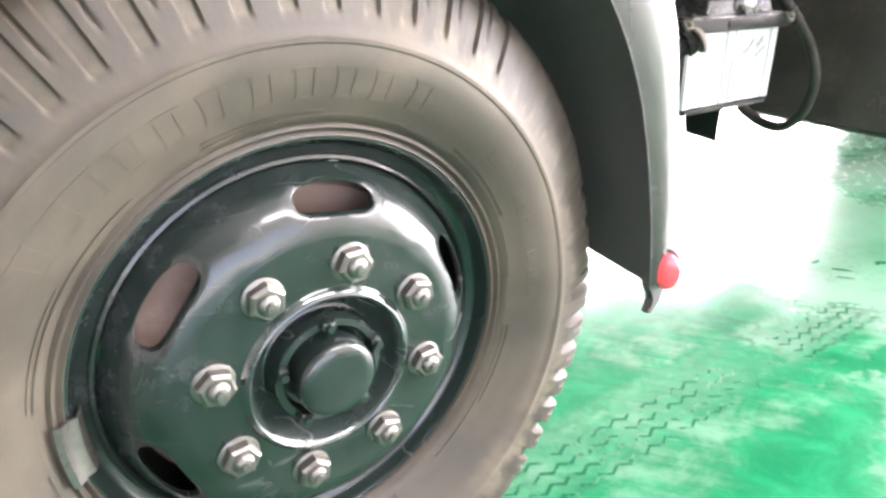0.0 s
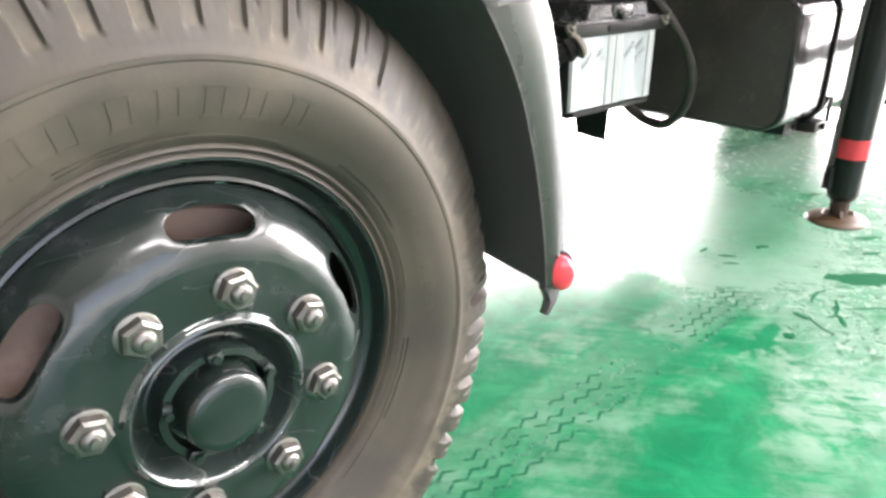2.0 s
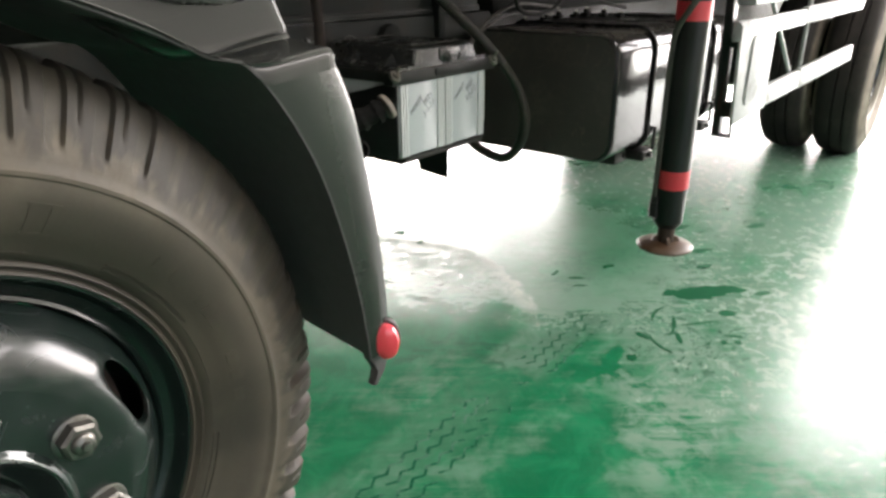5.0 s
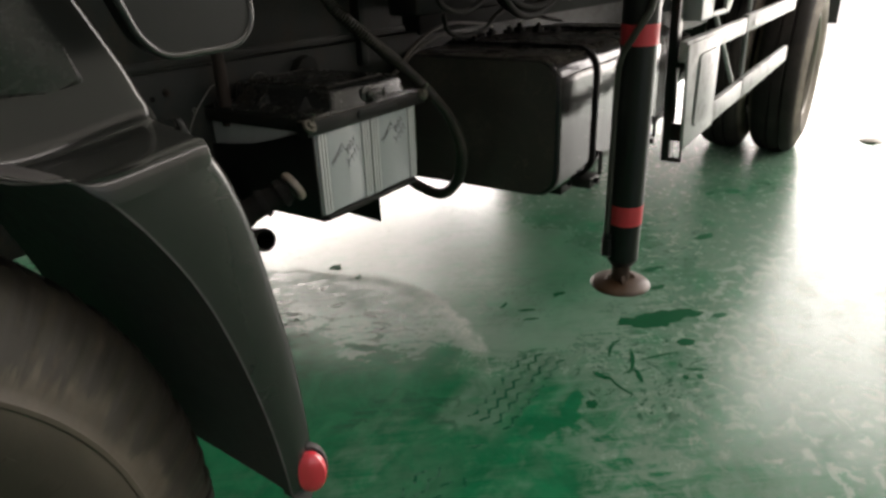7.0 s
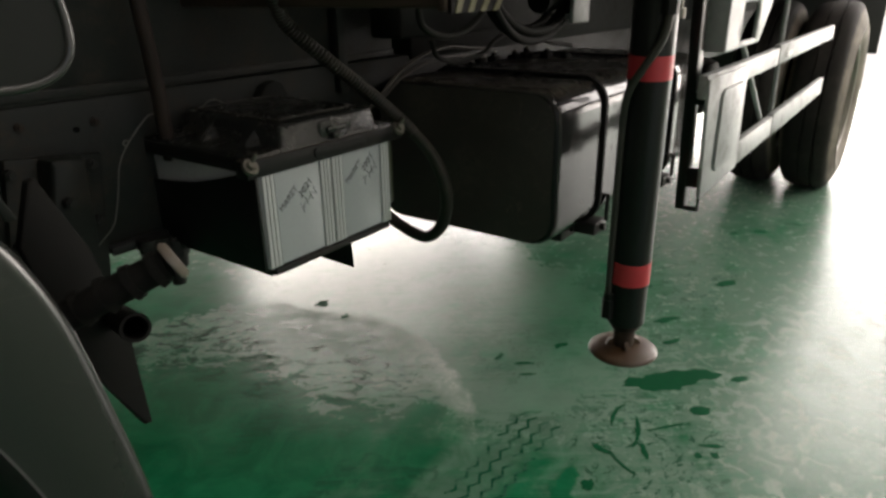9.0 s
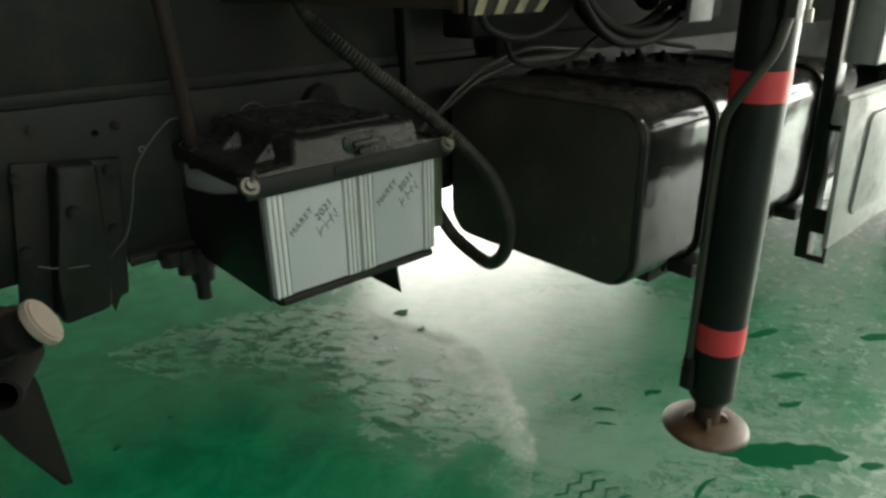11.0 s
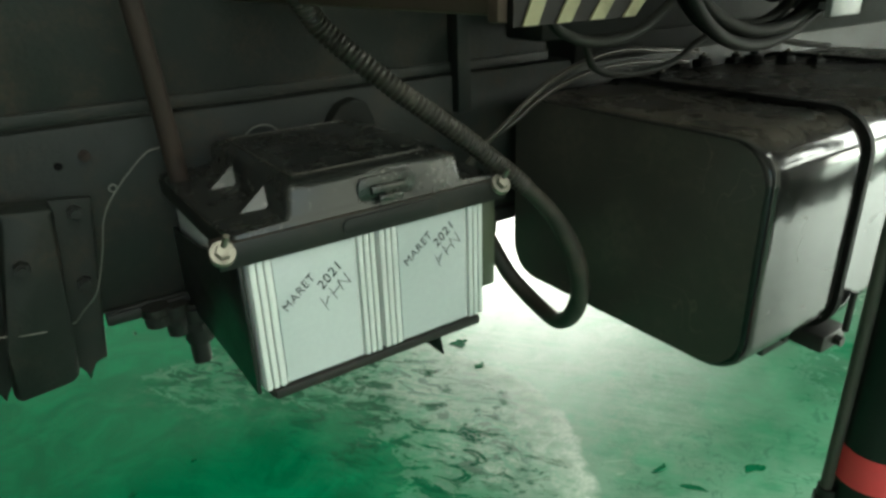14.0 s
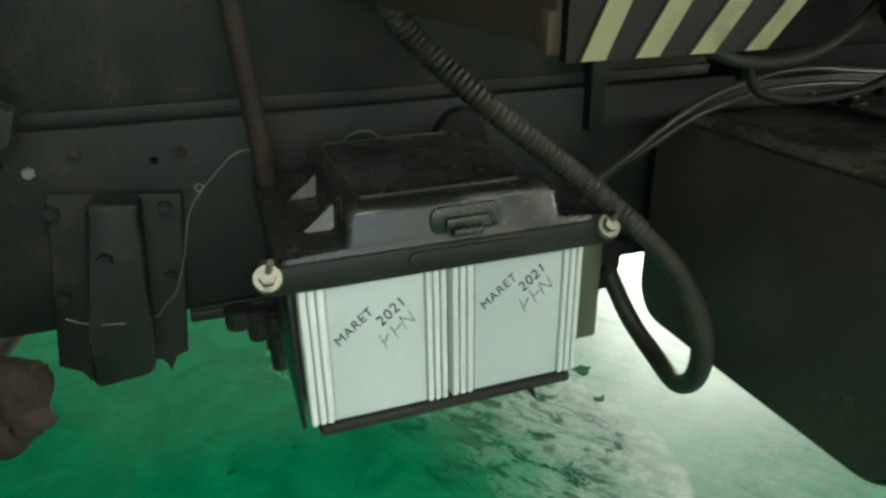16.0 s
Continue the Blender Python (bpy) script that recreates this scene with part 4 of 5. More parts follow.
bmesh.ops.bevel(bm, geom=[e for e in bm.edges if len(e.link_faces) == 2 and e.calc_face_angle(0) > 1.0], offset=0.002, segments=2, affect='EDGES')
part("filler_cap", bm, worn("cap_pale_plastic", (0.165, 0.138, 0.112), (0.10, 0.080, 0.064), 0.45, 0.4, 60), neck, "pale worn filler cap")
bm = B()
lathe(bm, [(0.0125, -0.004), (0.0160, -0.004), (0.0165, 0.004), (0.0155, 0.02), (0.0150, 0.16), (0.0125, 0.16)], 28, closed=True)
bmesh.ops.transform(bm, verts=bm.verts[:], matrix=pose(1.134, 1.078, 0.813, -14, 0, -16))
part("open_pipe", bm, stay_black, truck, "short open black pipe")
bm = B()
slab(bm, [(1.102, 0.965), (1.110, 0.968), (1.150, 0.875), (1.172, 0.76), (1.178, 0.628), (1.168, 0.630), (1.135, 0.70), (1.10, 0.80), (1.08, 0.90)], 1.17, 1.183, 0.002)
part("mud_stay", bm, stay_black, truck, "black blade-shaped steel stay")

# -- chassis rails, backing plates, brackets
FACE = 1.668
bm = B()
box(bm, (-0.6, FACE, 0.685), (8.2, FACE + 0.075, 0.968), 0.006)
rail = part("chassis_rail", bm, chassis_black, truck, "grimy black-green chassis rail with holes")
bm = B()
box(bm, (-0.6, 2.50, 0.685), (8.2, 2.575, 0.968), 0.006)
part("chassis_rail", bm, chassis_black, truck)
# holes are solid near-black discs, their inner shade put into the colour
for x, z in ((1.396, 0.917), (1.215, 0.930), (1.185, 0.886)):
    bm = B()
    cyl(bm, (x, FACE - 0.0025, z), (x, FACE + 0.02, z), 0.0055, n=16)
    part("rail_hole_disc", bm, hole_shade, rail)
for x, z, mat in ((1.246, 0.916, zinc), (1.303, 0.936, pipe_rust), (1.430, 0.926, pipe_rust)):
    bm = B()
    cyl(bm, (x, FACE + 0.002, z), (x, FACE - 0.006, z), 0.0085, 0.0080, 6)
    cyl(bm, (x, FACE - 0.005, z), (x, FACE - 0.011, z), 0.0045, n=10)
    part("rail_bolt", bm, mat, rail, "bare steel bolt" if mat is zinc else "rusty nut")
bm = B()
box(bm, (0.95, FACE + 0.012, 0.978), (2.30, FACE + 0.04, 1.75), 0.004)
box(bm, (0.95, FACE + 0.004, 0.972), (2.30, FACE + 0.012, 0.990), 0.002)
box(bm, (2.055, FACE - 0.02, 0.90), (2.085, FACE + 0.012, 1.5), 0.003)
part("body_plate", bm, chassis_black, truck, "dark green steel plate over the chassis rail")
bm = B()
slab(bm, [(1.02, 0.93), (1.245, 0.96), (1.262, 1.005), (1.215, 1.02), (1.225, 1.10), (1.19, 1.24), (1.02, 1.24)], FACE - 0.05, FACE - 0.02, 0.005)
part("spring_hanger", bm, chassis_black, truck, "dark cast bracket of the front spring")
# hat-shaped bracket
bm = B()
slab(bm, [(1.262, 0.890), (1.424, 0.872), (1.394, 0.624), (1.375, 0.624), (1.366, 0.594), (1.359, 0.624), (1.266, 0.626), (1.258, 0.600), (1.250, 0.627), (1.222, 0.637)], FACE - 0.018, FACE - 0.004, 0.003)
hat = part("hat_bracket", bm, chassis_black, truck, "grimy steel bracket bolted on the rail")
bm = B()
slab(bm, [(1.312, 0.886), (1.374, 0.880), (1.358, 0.70), (1.353, 0.636), (1.343, 0.627), (1.276, 0.620), (1.270, 0.632), (1.280, 0.70)], FACE - 0.070, FACE - 0.016, 0.008)
part("bracket_bulge", bm, chassis_black, hat)
for x, z in ((1.400, 0.856), (1.390, 0.752), (1.264, 0.866), (1.252, 0.745), (1.322, 0.812)):
    bm = B()
    y = FACE - 0.018 if x > 1.38 or x < 1.28 else FACE - 0.075
    cyl(bm, (x, y + 0.004, z), (x, y - 0.010, z), 0.0105, 0.0095, 6)
    cyl(bm, (x, y - 0.008, z), (x, y - 0.015, z), 0.006, n=10)
    part("bolt", bm, bracket_black, hat)
for x, y, z, r in ((1.172, 1.60, 0.640, 0.048), (1.188, 1.59, 0.606, 0.030), (1.150, 1.60, 0.590, 0.042), (1.205, 1.60, 0.664, 0.018)):
    bm = B()
    got = bmesh.ops.create_icosphere(bm, subdivisions=4, radius=r, matrix=Matrix.Translation((x, y, z)) @ Matrix.Diagonal((1.0, 0.7, 1.1, 1)))
    for v in got["verts"]:
        v.co += 0.012 * noise.noise_vector(v.co * 24) + 0.004 * noise.noise_vector(v.co * 90)
    part("shackle", bm, pipe_rust, truck, "crusty rusty spring shackle")
bm = B()
box(bm, (1.405, FACE - 0.012, 0.676), (1.60, FACE - 0.002, 0.692), 0.003)
part("rail_flange", bm, bracket_black, truck, "black flange under the rail")
bm = B()
box(bm, (1.60, FACE - 0.004, 0.652), (2.60, FACE + 0.060, 0.684), 0.004)
part("rail_flange", bm, bracket_black, truck)
bm = B()
slab(bm, [(1.930, 0.720), (2.108, 0.712), (2.108, 0.668), (2.090, 0.630), (1.930, 0.620)], 1.600, 1.612, 0.003)
cyl(bm, (2.075, 1.602, 0.668), (2.075, 1.588, 0.668), 0.009, n=6)
part("rail_gusset", bm, bracket_black, truck, "black gusset plate beside the battery tray")
bm = B()
box(bm, (1.405, FACE - 0.020, 0.672), (1.60, FACE - 0.012, 0.690), 0.003)
flange = part("rail_flange", bm, bracket_black, truck, "black flange under the rail")
for x, z, r, dz in ((1.472, 0.660, 0.020, 0.03), (1.500, 0.636, 0.019, 0.05), (1.525, 0.576, 0.0155, 0.105), (1.528, 0.615, 0.024, 0.06)):
    bm = B()
    cyl(bm, (x, FACE - 0.03, z), (x, FACE - 0.03, z + dz), r * 0.92, r, 14)
    cyl(bm, (x, FACE - 0.03, z + dz * 0.4), (x, FACE - 0.03, z + dz * 0.6), r * 1.12, n=6)
    part("fitting", bm, bracket_black, flange)
bm = B()
tube(bm, [(1.500, 1.60, 1.30), (1.518, 1.605, 1.12), (1.530, 1.61, 0.98), (1.540, 1.62, 0.84)], 0.0135, 14, 6)
part("rusty_pipe", bm, pipe_rust, truck, "thin upright rusty pipe")
bm = B()
tube(bm, [(1.52, FACE - 0.05, 0.932), (1.496, FACE - 0.06, 0.928), (1.454, FACE - 0.06, 0.888), (1.430, FACE - 0.06, 0.852), (1.417, FACE - 0.06, 0.801), (1.399, FACE - 0.06, 0.749), (1.378, FACE - 0.050, 0.722), (1.366, FACE - 0.040, 0.704)], 0.0011, 6, 8)
tube(bm, [(1.449 + 0.005 * math.cos(k * 0.9), FACE - 0.061, 0.890 + 0.005 * math.sin(k * 0.9)) for k in range(8)], 0.0012, 6, 3)
part("loose_wire", bm, wire_steel, truck, "loose thin grey wire")
bm = B()
tube(bm, [(1.258, 1.605, 0.732), (1.286, 1.60, 0.721), (1.333, 1.60, 0.714), (1.366, 1.628, 0.704)], 0.0011, 6, 8)
part("loose_wire", bm, wire_steel, truck)

# -- battery tray and stay
bm = B()
box(bm, (1.545, 1.345, 0.655), (1.868, 1.372, 0.669), 0.004)
box(bm, (1.545, 1.36, 0.650), (1.868, 1.70, 0.662), 0.003)
box(bm, (1.865, 1.40, 0.655), (1.872, 1.68, 0.72), 0.002)
tray = part("battery_tray", bm, bracket_black, truck, "black steel battery tray")
bm = B()
quad = [bm.verts.new(p) for p in ((1.905, 1.500, 0.507), (1.890, 1.600, 0.520), (1.862, 1.600, 0.655), (1.862, 1.465, 0.655))]
bm.faces.new(quad)
bmesh.ops.solidify(bm, geom=bm.faces[:], thickness=0.005)
part("tray_stay", bm, bracket_black, tray, "triangular black stay under the tray")
bm = B()
slab(bm, [(0, 0.668), (0.335, 0.668), (0.335, 0.796), (0.26, 0.800), (0.18, 0.810), (0.11, 0.826), (0.05, 0.843), (0.0, 0.848)], 0, 0.005, 0.001)
bmesh.ops.transform(bm, verts=bm.verts[:], matrix=pose(1.5305, 1.352, 0, 0, 0, 90))
part("tray_side", bm, jack_black, tray, "glossy black side plate of the tray")

# -- fuel tank
TX0, TX1, TY0, TY1, TZ0, TZ1 = 2.178, 3.27, 1.100, 1.64, 0.550, 0.926
bm = B()
ring = rounded(TY0, TZ0, TY1, TZ1, 0.066, 8)
rows = []
for x, s in ((TX0, 0.952), (TX0 + 0.0015, 0.970), (TX0 + 0.005, 0.985), (TX0 + 0.011, 0.996), (TX0 + 0.020, 1.0), (TX0 + 0.4, 1.0), (TX1 - 0.014, 1.0), (TX1 - 0.004, 0.985), (TX1, 0.955)):
    cy, cz = (TY0 + TY1) / 2, (TZ0 + TZ1) / 2
    rows.append([bm.verts.new((x, cy + (y - cy) * s, cz + (z - cz) * s)) for y, z in ring])
for a, b in zip(rows, rows[1:]):
    for i in range(len(ring)):
        bm.faces.new((a[i], a[(i + 1) % len(ring)], b[(i + 1) % len(ring)], b[i]))
bm.faces.new(rows[0])
bm.faces.new(rows[-1][::-1])
tank = part("fuel_tank", bm, tank_black, truck, "glossy black rounded fuel tank, dusty on top")
bm = B()
slab(bm, rounded(TY0 + 0.0118, TZ0 + 0.0088, TY1 - 0.0118, TZ1 - 0.0088, 0.0625, 8), -0.0006, 0.002)
bmesh.ops.transform(bm, verts=bm.verts[:], matrix=Matrix(((0, 1, 0, TX0), (1, 0, 0, 0), (0, 0, 1, 0), (0, 0, 0, 1))))
part("tank_end", bm, tank_end, tank, "dull black end plate of the tank")
for x in (2.44, 3.00):
    bm = B()
    outer = rounded(TY0 - 0.006, TZ0 - 0.006, TY1 + 0.006, TZ1 + 0.006, 0.070, 8)
    inner = rounded(TY0 - 0.001, TZ0 - 0.001, TY1 + 0.001, TZ1 + 0.001, 0.067, 8)
    va = [[bm.verts.new((xx, y, z)) for y, z in o] for xx, o in ((x, inner), (x, outer), (x + 0.042, outer), (x + 0.042, inner))]
    for i in range(len(outer)):
        for a, b in ((0, 1), (1, 2), (2, 3)):
            bm.faces.new((va[a][i], va[a][(i + 1) % len(outer)], va[b][(i + 1) % len(outer)], va[b][i]))
    part("tank_strap", bm, tank_black, tank, "glossy black steel tank strap")
    bm = B()
    va = [[bm.verts.new((xx, y, z)) for y, z in o] for xx, o in ((x - 0.012, inner), (x - 0.012, rounded(TY0 - 0.0085, TZ0 - 0.0085, TY1 + 0.0085, TZ1 + 0.0085, 0.072, 8)), (x + 0.001, rounded(TY0 - 0.0085, TZ0 - 0.0085, TY1 + 0.0085, TZ1 + 0.0085, 0.072, 8)), (x + 0.001, inner))]
    for i in range(len(outer)):
        for a, b in ((0, 1), (1, 2), (2, 3)):
            bm.faces.new((va[a][i], va[a][(i + 1) % len(outer)], va[b][(i + 1) % len(outer)], va[b][i]))
    part("strap_edge", bm, stay_black, tank, "thin black edge of the strap")
    bm = B()
    box(bm, (x - 0.10, 1.155, 0.508), (x + 0.06, 1.70, 0.5485), 0.004)
    box(bm, (x - 0.02, 1.095, 0.512), (x + 0.06, 1.16, 0.546), 0.006)
    cyl(bm, (x + 0.02, 1.082, 0.530), (x + 0.02, 1.10, 0.530), 0.010, n=6)
    cyl(bm, (x - 0.04, 1.148, 0.528), (x - 0.04, 1.157, 0.528), 0.008, n=6)
    cyl(bm, (x + 0.035, 1.088, 0.545), (x + 0.035, 1.088, 0.62), 0.006, n=8)
    part("tank_bracket", bm, bracket_black, tank, "black bracket under the tank")

# -- corrugated battery hose
bm = B()
tube(bm, [(1.544, 1.435, 1.213), (1.632, 1.400, 1.154), (1.689, 1.420, 1.087), (1.761, 1.389, 1.016), (1.874, 1.357, 0.922), (1.992, 1.331, 0.808), (2.049, 1.323, 0.701), (2.081, 1.354, 0.606), (2.109, 1.422, 0.543), (2.129, 1.498, 0.536), (2.124, 1.574, 0.571), (2.100, 1.607, 0.640), (2.067, 1.623, 0.722)],
     0.0120, 16, 10, ribs=0.0026, pitch=0.0078, rib_end=0.44, taper=-0.30)
part("cable_hose", bm, cable_brown, truck, "dusty corrugated black cable hose hanging in a loop")

# -- outrigger jack
J0, J1 = Vector((2.164, 0.901, 0.418)), Vector((2.140, 0.893, 0.987))
axis = (J1 - J0) / (J1.z - J0.z)


def on_jack(z):
    return J0 + axis * (z - J0.z)


def jack_tube(bm, z0, z1, r, n=40):
    cyl(bm, on_jack(z0), on_jack(z1), r, n=n)
    return bm


bm = B()
jack_tube(bm, 0.428, 0.530, 0.0410)
cyl(bm, on_jack(0.412), on_jack(0.428), 0.032, 0.0410, 40)
jack_tube(bm, 0.524, 1.62, 0.0425)
jack = part("outrigger_jack", bm, jack_black, truck, "black hydraulic outrigger jack with red bands")
for z0, z1, r in ((0.531, 0.583, 0.0433), (0.974, 1.020, 0.0433)):
    bm = B()
    jack_tube(bm, z0, z1, r)
    part("red_band", bm, band_red, jack, "red tape band")
bm = B()
jack_tube(bm, 0.366, 0.418, 0.024, 24)
part("pad_neck", bm, rust, jack, "rusty neck of the foot")
for k in range(4):
    bm = B()
    slab(bm, [(0.018, 0), (0.040, 0), (0.034, 0.012), (0.018, 0.020)], -0.004, 0.004)
    bmesh.ops.transform(bm, verts=bm.verts[:], matrix=Matrix.Translation((on_jack(0.366).x, on_jack(0.366).y, 0.365)) @ Matrix.Rotation(0.6 + k * math.pi / 2, 4, 'Z'))
    part("gusset", bm, pad_rust, jack)
bm = B()
lathe(bm, [(0.0, 0.366), (0.040, 0.3625), (0.072, 0.3575), (0.0775, 0.353), (0.079, 0.349), (0.076, 0.345), (0.05, 0.352), (0.0, 0.353)], 56)
bmesh.ops.transform(bm, verts=bm.verts[:], matrix=Matrix(((1, 0, 0, on_jack(0.36).x), (0, 0, 1, on_jack(0.36).y), (0, 1, 0, 0), (0, 0, 0, 1))))
part("foot_pad", bm, pad_rust, jack, "round rusty brown foot pad hanging above the floor")
bm = B()
o = Vector((-0.033, 0.031, 0))
tube(bm, [on_jack(0.455) + o * 1.10, on_jack(0.52) + o * 1.07, on_jack(0.70) + o * 1.07, on_jack(0.88) + o * 1.07, on_jack(0.95) + Vector((-0.049, 0.022, 0)), on_jack(1.00) + Vector((-0.052, -0.006, 0)), on_jack(1.05) + Vector((-0.042, -0.032, 0)), on_jack(1.10) + Vector((-0.036, -0.040, 0))], 0.0078, 12, 8)
part("hydraulic_pipe", bm, pipe_olive, jack, "thin dusty hydraulic pipe")
c = on_jack(0.465) + o * 1.0
bm = B()
cyl(bm, c - Vector((0, 0, 0.022)), c + Vector((0, 0, 0.022)), 0.0165, n=6)
cyl(bm, c + Vector((0, 0, 0.020)), c + Vector((-0.002, 0, 0.040)), 0.0125, n=12)
cyl(bm, c, c + Vector((0.03, 0.012, 0)), 0.013, n=10)
part("pipe_fitting", bm, bracket_black, jack)
c = on_jack(1.095) + Vector((-0.036, -0.040, 0))
bm = B()
cyl(bm, c, c + Vector((-0.003, 0.0, 0.05)), 0.0150, n=6)
cyl(bm, c + Vector((-0.003, 0, 0.05)), c + Vector((0.0, 0.05, 0.07)), 0.0125, n=12)
part("pipe_fitting", bm, bracket_black, jack)
bm = B()
c = on_jack(1.085) + Vector((0.030, -0.034, 0))
cyl(bm, c, c + axis * 0.5, 0.0075, n=12)
cyl(bm, c, c + axis * 0.018, 0.0125, n=12)
part("bleed_pipe", bm, zinc, jack)
# upright post next to the side guard
bm = B()
P0, P1 = Vector((2.470, 0.890, 0.622)), Vector((2.390, 0.888, 1.40))
d = (P1 - P0).normalized()
m = Matrix.Translation(P0) @ d.to_track_quat('Z', 'Y').to_matrix().to_4x4()
box(bm, (-0.012, -0.023, 0), (0.012, 0.023, 0.78), 0.004, m=m)
for z0, z1 in ((0.0, 0.012), (0.062, 0.112), (0.266, 0.295)):
    box(bm, (0.010, -0.023, z0), (0.045, -0.016, z1), 0.002, m=m)
box(bm, (0.040, -0.023, 0), (0.046, -0.016, 0.112), 0.002, m=m)
part("guard_post", bm, jack_black, truck, "black square upright post with slots")

# -- side guard
GY = 0.840
bm = B()
box(bm, (2.376, GY, 0.904), (3.18, GY + 0.022, 0.957), 0.004)
box(bm, (3.184, GY - 0.002, 0.906), (4.44, GY + 0.020, 0.966), 0.004)
box(bm, (3.30, GY - 0.004, 0.918), (3.40, GY + 0.0, 0.936), 0.002)
guard = part("side_guard", bm, guard_white, truck, "pale grey worn steel side guard")
bm = B()
box(bm, (2.70, GY, 0.668), (3.25, GY + 0.022, 0.734), 0.004)
box(bm, (3.254, GY - 0.002, 0.666), (4.38, GY + 0.020, 0.740), 0.004)
part("lower_rail", bm, guard_white, guard)
bm = B()
slab(bm, [(2.373, 0.949), (2.745, 0.946), (2.762, 0.668), (2.415, 0.664)], GY - 0.005, GY + 0.004, 0.002)
panel = part("guard_panel", bm, guard_white, guard, "pale flat steel panel with a stamped outline")
bm = B()
slab(bm, rounded(2.488, 0.714, 2.705, 0.912, 0.022), GY - 0.012, GY - 0.0055, 0.004)
part("panel_stamping", bm, guard_white, panel)
for pts, r in (([(2.76, GY + 0.022, 0.995), (3.150, GY + 0.022, 0.742)], 0.0075),
               ([(3.318, GY + 0.024, 1.16), (3.318, GY + 0.024, 1.04), (3.322, GY + 0.024, 0.93), (3.335, GY + 0.024, 0.738)], 0.0085)):
    bm = B()
    tube(bm, pts, r, 10, 4)
    part("brace", bm, guard_white, guard, "thin pale brace rod")
bm = B()
box(bm, (2.487, GY, 0.997), (2.626, GY + 0.010, 1.40), 0.003)
box(bm, (2.624, GY, 0.997), (2.796, GY + 0.010, 1.011), 0.003)
box(bm, (2.624, GY, 1.104), (2.796, GY + 0.010, 1.40), 0.003)
slab(bm, [(2.794, 0.997), (2.842, 0.999), (2.965, 1.11), (3.0, 1.40), (2.794, 1.40)], GY, GY + 0.010, 0.003)
box(bm, (2.487, GY + 0.004, 0.997), (2.497, GY + 0.052, 1.40), 0.003)
part("guard_box", bm, guard_white, guard, "pale steel box with a slot above the side guard")

# -- outrigger beam with hazard stripes
bm = B()
box(bm, (1.652, 1.036, 1.116), (1.800, 1.70, 1.30), 0.006)
box(bm, (1.648, 1.036, 1.112), (1.668, 1.050, 1.135), 0.003)
beam = part("outrigger_beam", bm, rust, truck, "rust-brown steel outrigger beam")
bm = B()
slab(bm, [(1.656, 1.1095), (1.786, 1.1095), (1.95, 1.31), (1.656, 1.31)], 1.029, 1.036)
end = part("beam_end", bm, stripe_black, beam, "black end plate with pale yellow hazard stripes")
for x, w, lean in ((1.6640, 0.0145, 0.46), (1.6970, 0.0148, 0.62), (1.7320, 0.0158, 0.78), (1.7690, 0.0150, 0.92)):
    bm = B()
    slab(bm, [(x, 1.1098), (x + w, 1.1098), (x + w + lean * 0.2, 1.31), (x + lean * 0.2, 1.31)], 1.0275, 1.0288)
    part("stripe", bm, stripe_yellow, end)
for k, (r, cx, cz, y, wide) in enumerate(((0.0115, 2.49, 1.306, 1.335, 1.0), (0.0115, 2.485, 1.318, 1.352, 0.97), (0.0115, 2.50, 1.330, 1.338, 0.99), (0.0105, 2.475, 1.338, 1.360, 0.93))):
    bm = B()
    tube(bm, [(cx + wide * 0.305 * math.cos(a), y + 0.006 * math.sin(3 * a + k), cz + 0.298 * math.sin(a)) for a in (radians(212 + 8 * j) for j in range(15))], r, 12, 3)
    part("coiled_hose", bm, hose_dusty, truck, "coil of dark hydraulic hose hanging over the tank")
for r, mat, pts in ((0.0075, hose_dusty, [(1.985, 1.34, 1.15), (2.000, 1.35, 1.080), (2.042, 1.35, 1.053), (2.099, 1.35, 1.043), (2.158, 1.35, 1.047), (2.21, 1.35, 1.066), (2.26, 1.35, 1.10), (2.28, 1.35, 1.15)]),
                    (0.0048, pipe_brown, [(1.985, 1.62, 0.70), (2.03, 1.59, 0.82), (2.088, 1.56, 0.885), (2.125, 1.55, 0.918), (2.185, 1.55, 0.952), (2.253, 1.55, 0.975), (2.332, 1.55, 0.990), (2.40, 1.55, 0.992), (2.47, 1.55, 0.985), (2.62, 1.55, 0.97)]),
                    (0.0048, pipe_brown, [(2.005, 1.625, 0.70), (2.06, 1.60, 0.83), (2.128, 1.565, 0.893), (2.180, 1.56, 0.925), (2.25, 1.56, 0.948), (2.34, 1.56, 0.962), (2.46, 1.56, 0.962), (2.60, 1.56, 0.95)]),
                    (0.0065, hose_dusty, [(2.16, 1.44, 1.03), (2.20, 1.45, 0.985), (2.30, 1.46, 0.965), (2.42, 1.46, 0.975), (2.50, 1.46, 1.01), (2.62, 1.46, 1.03), (2.78, 1.45, 0.985), (2.95, 1.44, 0.96)])):
    bm = B()
    tube(bm, pts, r, 12)
    part("hydraulic_hose", bm, mat, truck, "thin dusty steel pipe over the tank" if mat is pipe_brown else "dusty black hydraulic hose over the tank")
